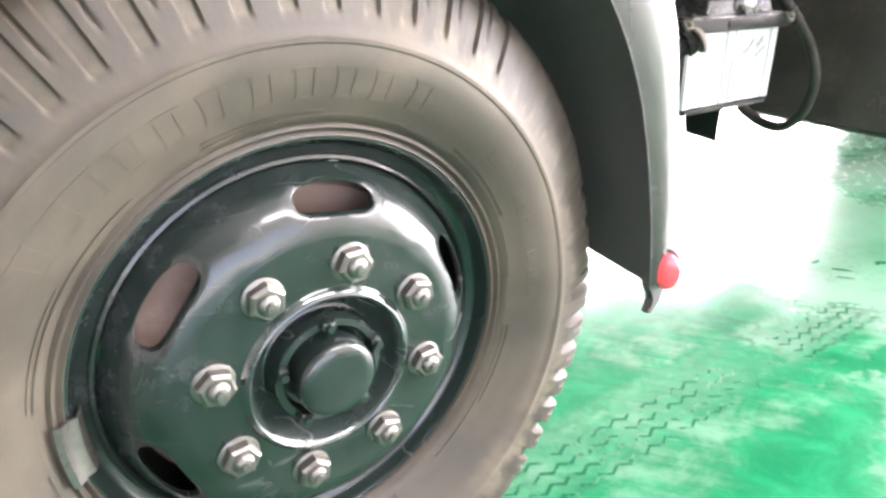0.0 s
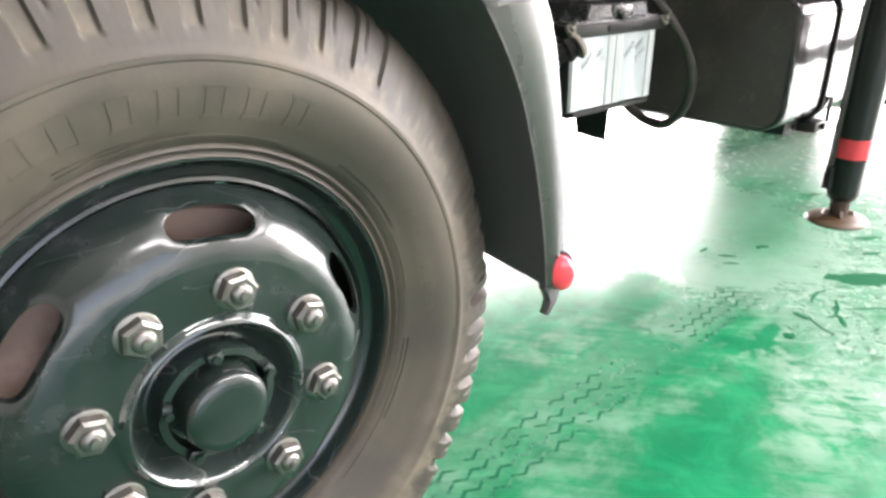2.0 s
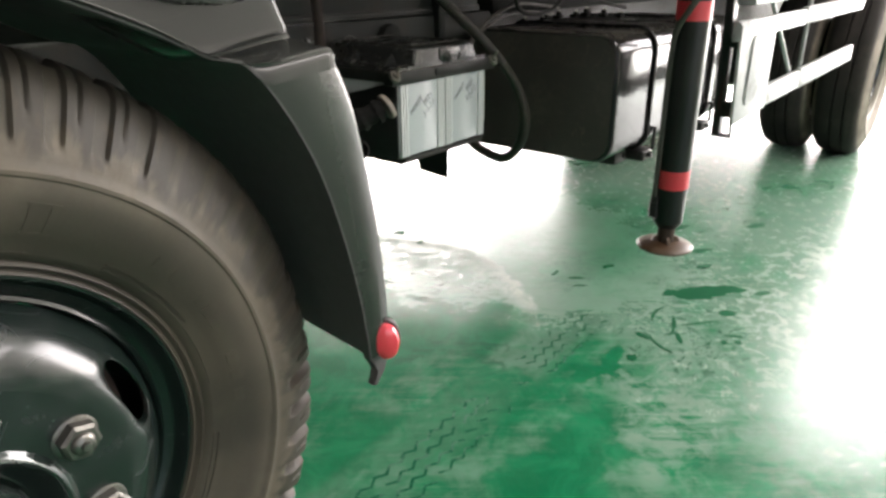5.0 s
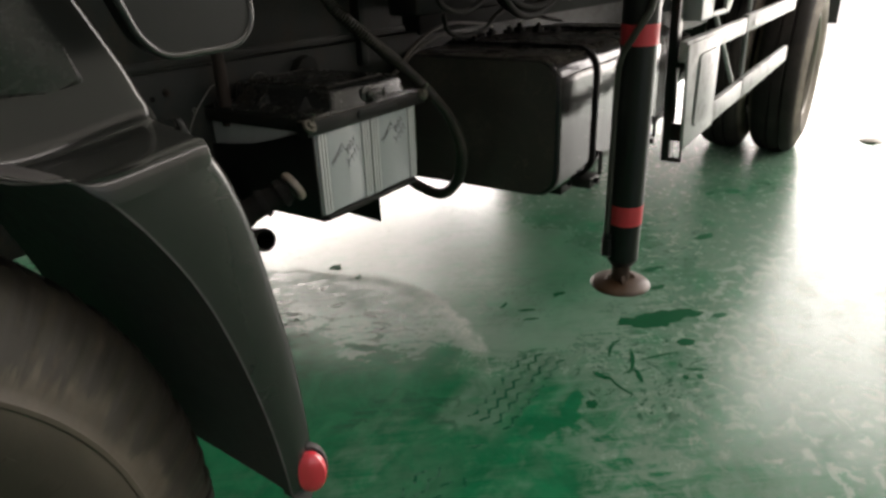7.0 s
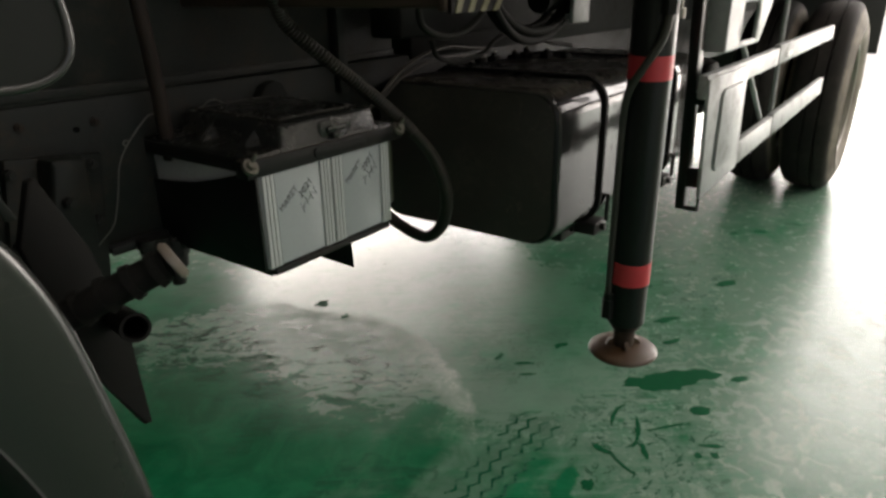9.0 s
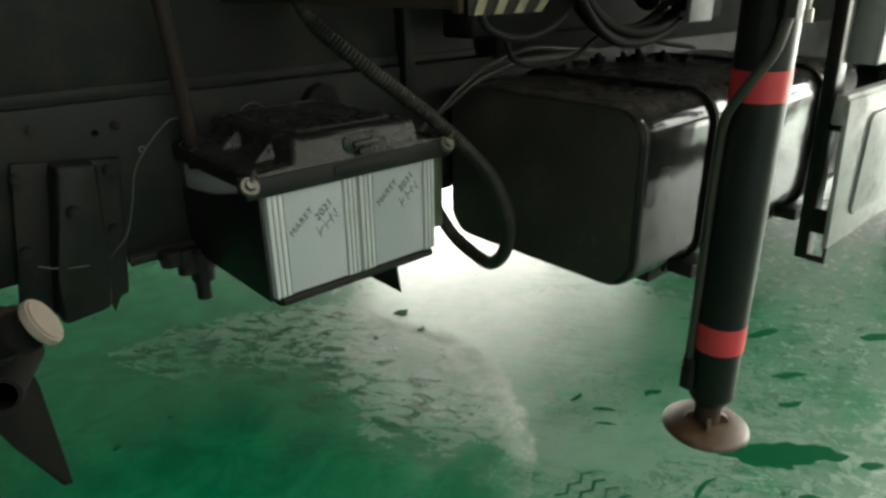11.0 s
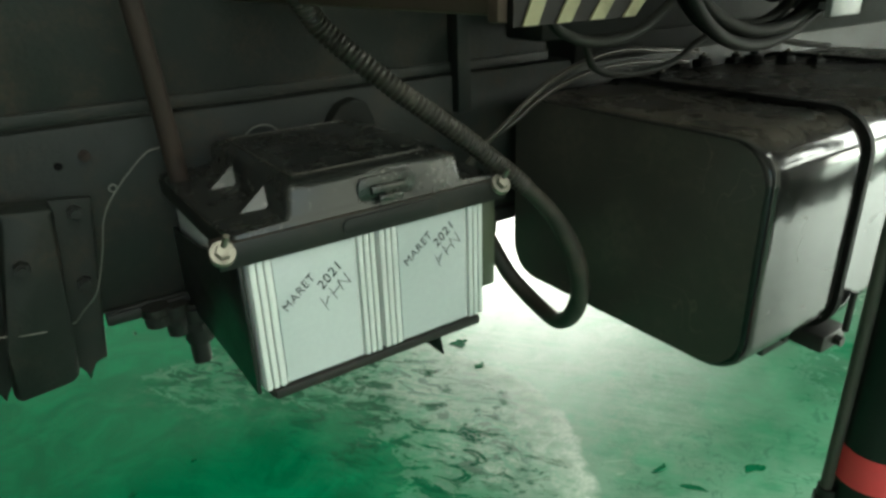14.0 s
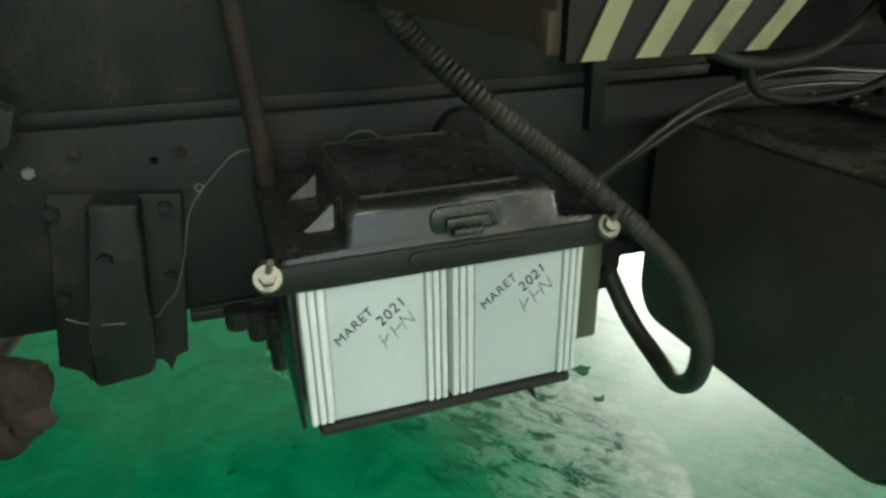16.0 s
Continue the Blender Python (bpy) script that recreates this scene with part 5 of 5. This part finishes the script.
for x, y, high in ((2.452, 1.590, 0.014), (2.478, 1.530, 0.018), (2.66, 1.62, 0.016), (2.712, 1.60, 0.024), (2.80, 1.575, 0.022), (2.835, 1.55, 0.032), (2.885, 1.50, 0.026), (2.925, 1.45, 0.016)):
    bm = B()
    box(bm, (x - 0.020, y - 0.014, 0.922), (x + 0.020, y + 0.014, 0.926 + high * 0.6), 0.004)
    cyl(bm, (x, y, 0.926 + high * 0.5), (x, y, 0.926 + high), 0.010, n=6)
    fit = part("clamp", bm, stay_black, tank, "small black fitting on the tank's top")
    bm = B()
    cyl(bm, (x - 0.004, y - 0.006, 0.926 + high), (x - 0.004, y - 0.006, 0.931 + high), 0.0045, n=8)
    part("stud", bm, zinc, fit)
bm = B()
box(bm, (2.632, 1.292, 1.047), (2.742, 1.306, 1.165), 0.004)
box(bm, (2.640, 1.300, 1.060), (2.734, 1.40, 1.072), 0.004)
part("hose_bracket", bm, guard_white, truck, "pale bracket plate under the deck")
bm = B()
box(bm, (2.36, 1.66, 0.955), (7.6, 1.74, 1.158), 0.006)
part("deck_rail", bm, deck_black, truck, "black steel rail under the deck")
# deck boxes, mostly out of view, built to block light from above
bm = B()
box(bm, (2.25, 0.92, 1.16), (7.6, 3.2, 1.318), 0.01)
part("cargo_deck", bm, deck_black, truck, "dark underside of the truck's deck")
bm = B()
box(bm, (2.25, 0.90, 1.32), (7.6, 3.25, 1.75), 0.01)
part("deck_side", bm, deck_black, truck)
bm = B()
box(bm, (2.12, 1.50, 1.03), (3.2, 1.60, 1.15), 0.01)
cyl(bm, (2.55, 1.36, 1.11), (2.80, 1.36, 1.13), 0.035, n=20)
part("crane_pump", bm, deck_black, truck, "dark pump housing above the tank")

bm = B()
cyl(bm, (2.3, 2.1, 0.80), (5.2, 2.1, 0.62), 0.06, n=20)
# box added to block rear light between the rails
box(bm, (2.35, 1.80, 0.66), (4.5, 2.42, 1.12), 0.03)
part("drive_shaft_blocker", bm, chassis_black, truck, "grimy black drive shaft, with an added box that blocks light")
# unseen box, added to keep far-side light off the floor
bm = B()
box(bm, (-0.9, 3.02, 0.78), (2.25, 3.22, 1.2), 0.03)
part("far_side_blocker", bm, chassis_black, truck, "unseen black box on the truck's far side, added to block light")

# unseen boxes, added to cut the bright reflection under the truck
bm = B()
box(bm, (4.62, 2.86, 0.98), (7.5, 3.22, 1.18), 0.02)
box(bm, (4.60, 2.86, 0.62), (4.64, 3.22, 1.10), 0.01)
part("far_wheel_blocker", bm, chassis_black, truck, "unseen black box over the far rear wheels, added to block light")

# -- unseen bar and plate at the truck's tail, added to block the rear glare
bm = B()
box(bm, (7.30, 1.10, 0.44), (7.40, 2.95, 0.74), 0.01)
box(bm, (7.42, 1.05, 0.80), (7.54, 3.0, 1.165), 0.01)
for y in (1.4, 2.5):
    box(bm, (7.32, y, 0.70), (7.38, y + 0.08, 1.2), 0.006)
part("tail_blocker", bm, deck_black, truck, "unseen black bar and plate at the tail, added to block light")

# -- rear twin wheels, axle and mud flap
bm = B()
lathe(bm, TYRE, 128, closed=True)
REAR_TYRE = finish("tyre", bm, rubber_dark)
for y in (0.770, 1.080):
    w = new("rear_wheel")
    w.matrix_world = pose(5.34, y - 0.015, 0.520)
    w.parent = truck
    tagged(w, "twin rear wheel with a dark worn tyre")
    o = new("tyre", REAR_TYRE)
    o.parent = w
    bm = B()
    lathe(bm, [(0.298, 0.066), (0.30, 0.060), (0.288, 0.095), (0.27, 0.12), (0.255, 0.18), (0.245, 0.24), (0.12, 0.245), (0.11, 0.20), (0.05, 0.19), (0.0, 0.19)], 64)
    part("rim", bm, wheel_paint, w)
    bm = B()
    lathe(bm, [(0.290, 0.075), (0.293, 0.050), (0.302, 0.044), (0.312, 0.046), (0.316, 0.054), (0.306, 0.062)], 72, closed=True)
    part("rim_flange", bm, rim_pale, w, "pale rim edge")
for y in (2.05, 2.36):
    w = new("rear_wheel")
    w.matrix_world = pose(5.34, y + 0.1, 0.520)
    w.parent = truck
    o = new("tyre", REAR_TYRE)
    o.parent = w
bm = B()
cyl(bm, (5.34, 1.0, 0.52), (5.34, 2.6, 0.52), 0.07, n=20)
box(bm, (5.14, 1.55, 0.36), (5.54, 2.0, 0.70), 0.08)
part("rear_axle", bm, chassis_black, truck)
bm = B()
box(bm, (6.10, 0.752, 0.71), (6.12, 1.45, 1.2), 0.003)
part("mud_flap", bm, liner_black, truck, "black rear mud flap")
bm = B()
lathe(bm, TYRE, 128, closed=True)
far_tyre = part("far_tyre", bm, rubber_dark, truck)
far_tyre.matrix_world = pose(0.456, 2.62, 0.513, 0, 0, -2.5)

# ---------------------------------------------------------------- batteries
FRONT = 1.350


def battery(x0, x1, label):
    """A white truck battery, its short end to the front."""
    b = root("truck_battery", (0, 0, 0), label, "battery", "batteries in the tray")
    bm = B()
    box(bm, (x0, FRONT + 0.003, 0.669), (x1, FRONT + 0.340, 0.862), 0.003)
    part("case", bm, bat_white, b)
    for xa, xb in ((x0 + 0.0005, x0 + 0.028), (x1 - 0.027, x1 - 0.0005)):
        w = (xb - xa) / 3
        for k in range(3):
            bm = B()
            box(bm, (xa + k * w + 0.0008, FRONT - 0.0025, 0.6705), (xa + (k + 1) * w - 0.0008, FRONT + 0.010, 0.861), 0.0018)
            part("rib", bm, bat_white, b)
    bm = B()
    box(bm, (x0 + 0.030, FRONT + 0.0005, 0.6715), (x1 - 0.029, FRONT + 0.006, 0.860), 0.0006)
    part("front_panel", bm, bat_panel, b, "pale blue-grey front face")
    return b


def writing(owner, text, x, z, size, lean):
    """Marker writing on a battery's front."""
    c = bpy.data.curves.new("writing", 'FONT')
    c.body, c.size, c.extrude, c.offset, c.shear, c.space_character = text, size, 0.00025, -0.00004, 0.12, 1.08
    c.align_x, c.align_y = 'CENTER', 'CENTER'
    c.materials.append(ink)
    o = new("writing", c)
    o.parent = owner
    o.matrix_basis = pose(x, FRONT - 0.0002, z, 90, -lean, 0)


def scrawl(owner, x, z, lean):
    """An owner's mark, as plain slanted strokes."""
    bm = B()
    for dx, a, long in ((-0.018, 76, 0.021), (-0.012, 30, 0.012), (-0.001, 80, 0.020), (0.005, 6, 0.012), (0.013, 76, 0.019), (0.0195, 118, 0.019), (0.026, 78, 0.018)):
        box(bm, (-long / 2, -0.0003, -0.0004), (long / 2, 0.0003, 0.0004), m=pose(x, FRONT - 0.0001, z, 0, -lean, 0) @ pose(dx, 0, 0, 0, -a, 0))
    part("mark", bm, ink, owner)


b1 = battery(1.535, 1.7025, "white truck battery with dated marker writing, under a black cover")
b2 = battery(1.7065, 1.876, "white truck battery with dated marker writing, beside a hose")
for b, x, z in ((b1, 1.5935, 0.793), (b2, 1.767, 0.805)):
    writing(b, "MARET", x - 0.001, z - 0.003, 0.0165, 40)
    writing(b, "2021", x + 0.0420, z + 0.008, 0.0190, 40)
    scrawl(b, x + 0.0450, z - 0.017, 38)
bm = B()
box(bm, (1.882, FRONT + 0.025, 0.694), (1.922, FRONT + 0.20, 0.838), 0.006)
thing("side_terminal_cover", bm, bat_green, "olive green plastic side cover beside the battery", "cover")

# -- hold-down frame and cover on the batteries
frame_ob = root("battery_cover", (0, 0, 0), "dusty black plastic battery cover held by a steel frame", "battery cover")
bm = B()
box(bm, (1.502, FRONT - 0.010, 0.846), (1.912, FRONT + 0.022, 0.8775), 0.003)
box(bm, (1.519, FRONT + 0.02, 0.850), (1.534, FRONT + 0.335, 0.8775), 0.003)
box(bm, (1.876, FRONT + 0.02, 0.850), (1.905, FRONT + 0.335, 0.8775), 0.003)
box(bm, (1.519, FRONT + 0.315, 0.850), (1.905, FRONT + 0.338, 0.8775), 0.003)
part("hold_down_frame", bm, frame_dusty, frame_ob, "black angle steel hold-down frame")
bm = B()


def ring_at(x0, y0, x1, y1, z, r=0.01):
    return [bm.verts.new((x, y, z)) for x, y in rounded(x0, y0, x1, y1, r, 3)]


loops = [ring_at(1.520, FRONT - 0.004, 1.900, FRONT + 0.335, 0.876), ring_at(1.522, FRONT - 0.002, 1.898, FRONT + 0.333, 0.882),
         ring_at(1.586, FRONT - 0.001, 1.848, FRONT + 0.304, 0.885), ring_at(1.590, FRONT + 0.001, 1.844, FRONT + 0.301, 0.889), ring_at(1.595, FRONT + 0.005, 1.839, FRONT + 0.297, 0.916, 0.009),
         ring_at(1.597, FRONT + 0.007, 1.837, FRONT + 0.295, 0.9205, 0.010), ring_at(1.601, FRONT + 0.012, 1.833, FRONT + 0.291, 0.9235, 0.010), ring_at(1.606, FRONT + 0.018, 1.828, FRONT + 0.286, 0.9248, 0.011),
         ring_at(1.613, FRONT + 0.031, 1.804, FRONT + 0.272, 0.9275, 0.016), ring_at(1.618, FRONT + 0.036, 1.799, FRONT + 0.267, 0.9262, 0.016)]
for a, b in zip(loops, loops[1:]):
    for i in range(len(a)):
        bm.faces.new((a[i], a[(i + 1) % len(a)], b[(i + 1) % len(a)], b[i]))
bm.faces.new(loops[-1])
bm.faces.new(loops[0][::-1])
lid = part("lid", bm, cover_black, frame_ob, "black moulded lid, brown with dust along the edges")
for y in (0.075, 0.195):
    bm = B()
    x = 1.592
    vs = [bm.verts.new(p) for p in ((x + 0.001, FRONT + y, 0.909), (x - 0.036, FRONT + y - 0.012, 0.884), (x - 0.036, FRONT + y + 0.012, 0.884), (x, FRONT + y - 0.019, 0.884), (x, FRONT + y + 0.019, 0.884))]
    bm.faces.new((vs[0], vs[1], vs[2]))
    bm.faces.new((vs[0], vs[3], vs[1]))
    bm.faces.new((vs[0], vs[2], vs[4]))
    part("lid_web", bm, cover_black, lid, "", False)
bm = B()
tube(bm, [(x, y, 0.9276) for x, y in rounded(1.613, FRONT + 0.031, 1.804, FRONT + 0.272, 0.016, 4)], 0.0014, 6, 2)
part("lid_bead", bm, bead_highlight, lid, "raised bead round the lid, paler for its edge highlight")
bm = B()
slab(bm, rounded(1.684, 0.8845, 1.768, 0.916, 0.012, 4), FRONT - 0.001, FRONT + 0.004, 0.0015)
part("latch_recess", bm, cover_black, lid)
bm = B()
box(bm, (1.707, FRONT - 0.014, 0.8835), (1.742, FRONT + 0.002, 0.893), 0.002)
box(bm, (1.700, FRONT - 0.008, 0.892), (1.750, FRONT + 0.002, 0.9045), 0.003)
part("latch", bm, cover_black, lid, "moulded latch tongue")
bm = B()
slab(bm, rounded(1.655, 0.8535, 1.795, 0.8735, 0.009, 4), FRONT - 0.0135, FRONT - 0.009, 0.001)
part("hasp", bm, bracket_black, lid)
for x, y in ((1.508, FRONT - 0.010), (1.900, FRONT - 0.010)):
    bm = B()
    lathe(bm, [(0.0, -0.004), (0.0140, -0.004), (0.0150, -0.001), (0.0150, 0.003), (0.0, 0.003)], 28)
    lathe(bm, [(0.0, -0.012), (0.0085, -0.0115), (0.0095, -0.004), (0.0, -0.004)], 6)
    bmesh.ops.transform(bm, verts=bm.verts[:], matrix=pose(x, y - 0.001, 0.869, -38, 0, 0))
    cyl(bm, (x, y - 0.002, 0.872), (x + 0.004, y - 0.014, 0.893), 0.0036, n=10)
    part("wing_nut", bm, zinc, frame_ob, "zinc-plated clamp bolt with washer")
bm = B()
tube(bm, [(1.681 + 0.034 * math.cos(a), FRONT + 0.310, 0.900 + 0.032 * math.sin(a)) for a in [math.pi * k / 8 for k in range(9)]], 0.0016, 6, 3)
part("lid_clip", bm, wire_steel, frame_ob, "thin wire loop behind the lid")
bm = B()
slab(bm, [(1.780, 0.884), (1.794, 0.926), (1.812, 0.948), (1.840, 0.956), (1.862, 0.946), (1.874, 0.920), (1.880, 0.884)], FRONT + 0.292, FRONT + 0.330, 0.006)
part("lid_handle", bm, deck_black, frame_ob, "black moulded handle at the lid's rear edge")

# ---------------------------------------------------------------- marks on the floor


def splash(bm, cx, cy, rx, ry, turn, wobble=0.35, seed=0.0, n=40, z=0.0005, bend=0.0):
    """An irregular flat patch with a rounded rim."""
    pts = []
    for k in range(n):
        a = 2 * math.pi * k / n
        w = 1 + wobble * noise.noise(Vector((math.cos(a) * 1.3 + seed, math.sin(a) * 1.3, seed * 1.7))) + 0.5 * wobble * noise.noise(Vector((math.cos(a) * 4 + seed, math.sin(a) * 4, seed)))
        x, y = rx * w * math.cos(a), ry * w * math.sin(a)
        y += bend * x * x / rx
        t = radians(turn)
        pts.append((cx + x * math.cos(t) - y * math.sin(t), cy + x * math.sin(t) + y * math.cos(t)))
    top = [bm.verts.new((x, y, z)) for x, y in pts]
    low = [bm.verts.new((cx + (x - cx) * 1.02, cy + (y - cy) * 1.02, 0.0)) for x, y in pts]
    bm.faces.new(top)
    for k in range(n):
        bm.faces.new((low[k], low[(k + 1) % n], top[(k + 1) % n], top[k]))


bm = B()
for spec in ((2.675, 0.905, 0.140, 0.040, -46, 0.5, 1.0), (2.615, 0.940, 0.085, 0.042, -62, 0.5, 1.4), (2.735, 0.845, 0.065, 0.034, -50, 0.6, 1.7), (2.55, 0.785, 0.034, 0.022, -35, 0.3, 2.0), (2.785, 0.735, 0.028, 0.014, -35, 0.4, 3.0), (2.405, 0.715, 0.032, 0.008, -60, 0.4, 4.0),
             (2.37, 0.70, 0.012, 0.011, 0, 0.3, 5.0), (2.345, 0.735, 0.011, 0.010, 0, 0.3, 6.0), (2.49, 1.335, 0.030, 0.008, -50, 0.4, 7.0), (2.44, 1.29, 0.026, 0.006, -50, 0.4, 8.0),
             (2.665, 1.285, 0.030, 0.012, -20, 0.5, 9.0), (2.225, 0.955, 0.030, 0.010, 75, 0.5, 10.0), (2.285, 0.858, 0.032, 0.008, 40, 0.5, 11.0), (2.08, 0.925, 0.020, 0.015, 0, 0.4, 12.0),
             (2.395, 0.985, 0.055, 0.005, 5, 0.4, 13.0), (2.36, 0.90, 0.065, 0.006, 20, 0.4, 14.0), (2.42, 0.84, 0.050, 0.004, -40, 0.4, 15.0), (2.20, 0.89, 0.05, 0.004, 60, 0.4, 16.0),
             (3.05, 1.05, 0.05, 0.015, -30, 0.5, 17.0), (3.25, 1.22, 0.06, 0.016, -20, 0.5, 18.0), (3.5, 0.95, 0.06, 0.02, -30, 0.5, 19.0), (2.9, 0.98, 0.04, 0.010, -30, 0.5, 20.0),
             (1.396, 2.112, 0.011, 0.008, 20, 0.6, 26.0), (1.553, 2.149, 0.007, 0.005, 0, 0.6, 27.0), (2.408, 2.050, 0.016, 0.010, 10, 0.7, 28.0), (2.436, 2.197, 0.026, 0.020, 30, 0.8, 29.0), (2.48, 1.42, 0.02, 0.006, 0, 0.5, 25.0)):
    splash(bm, *spec[:6], seed=spec[6], bend=0.2 * math.sin(2.3 * spec[6]) if spec[3] < 0.012 else 0.0, z=0.0004 + 0.00005 * spec[6])
tagged(thing("floor_stains", bm, stain_green, "dark green wet-looking stains on the epoxy floor", "stain", smooth=False), kind="stuff")
bm = B()
rng = random.Random(4)
for row in range(4):
    y = 1.070 + 0.037 * row
    x = 0.82
    up = 1
    while x < 2.24:
        keep = rng.random() < (0.95 if x > 1.83 else 0.97 if x < 1.45 else 0.55 if x < 1.60 else 0.10)
        ya, yb = y - 0.0080 * up, y + 0.0080 * up
        if keep:
            w, w2 = 0.0028 + 0.0022 * rng.random(), 0.0028 + 0.0022 * rng.random()
            sl = 0.03 * (x - 1.5)
            vs = [bm.verts.new(p) for p in ((x - 0.001, ya + sl - w, 0.0009), (x + 0.0275, yb + sl - w2, 0.0009), (x + 0.0275, yb + sl + w2, 0.0009), (x - 0.001, ya + sl + w, 0.0009))]
            bm.faces.new(vs)
        x += 0.0265
        up = -up
tagged(thing("tread_print", bm, print_green, "zigzag tyre tread print in the floor's dust", "tyre print", smooth=False), kind="stuff")
bm = B()
got = bmesh.ops.create_icosphere(bm, subdivisions=2, radius=0.05, matrix=Matrix.Translation((5.72, 0.40, 0.010)) @ Matrix.Diagonal((1.5, 1.5, 0.3, 1)))
for v in got["verts"]:
    v.co += 0.02 * noise.noise_vector(v.co * 9)
    v.co.z = max(v.co.z, 0.0)
thing("rag", bm, rim_pale, "crumpled grey-brown rag lying on the floor", "rag")
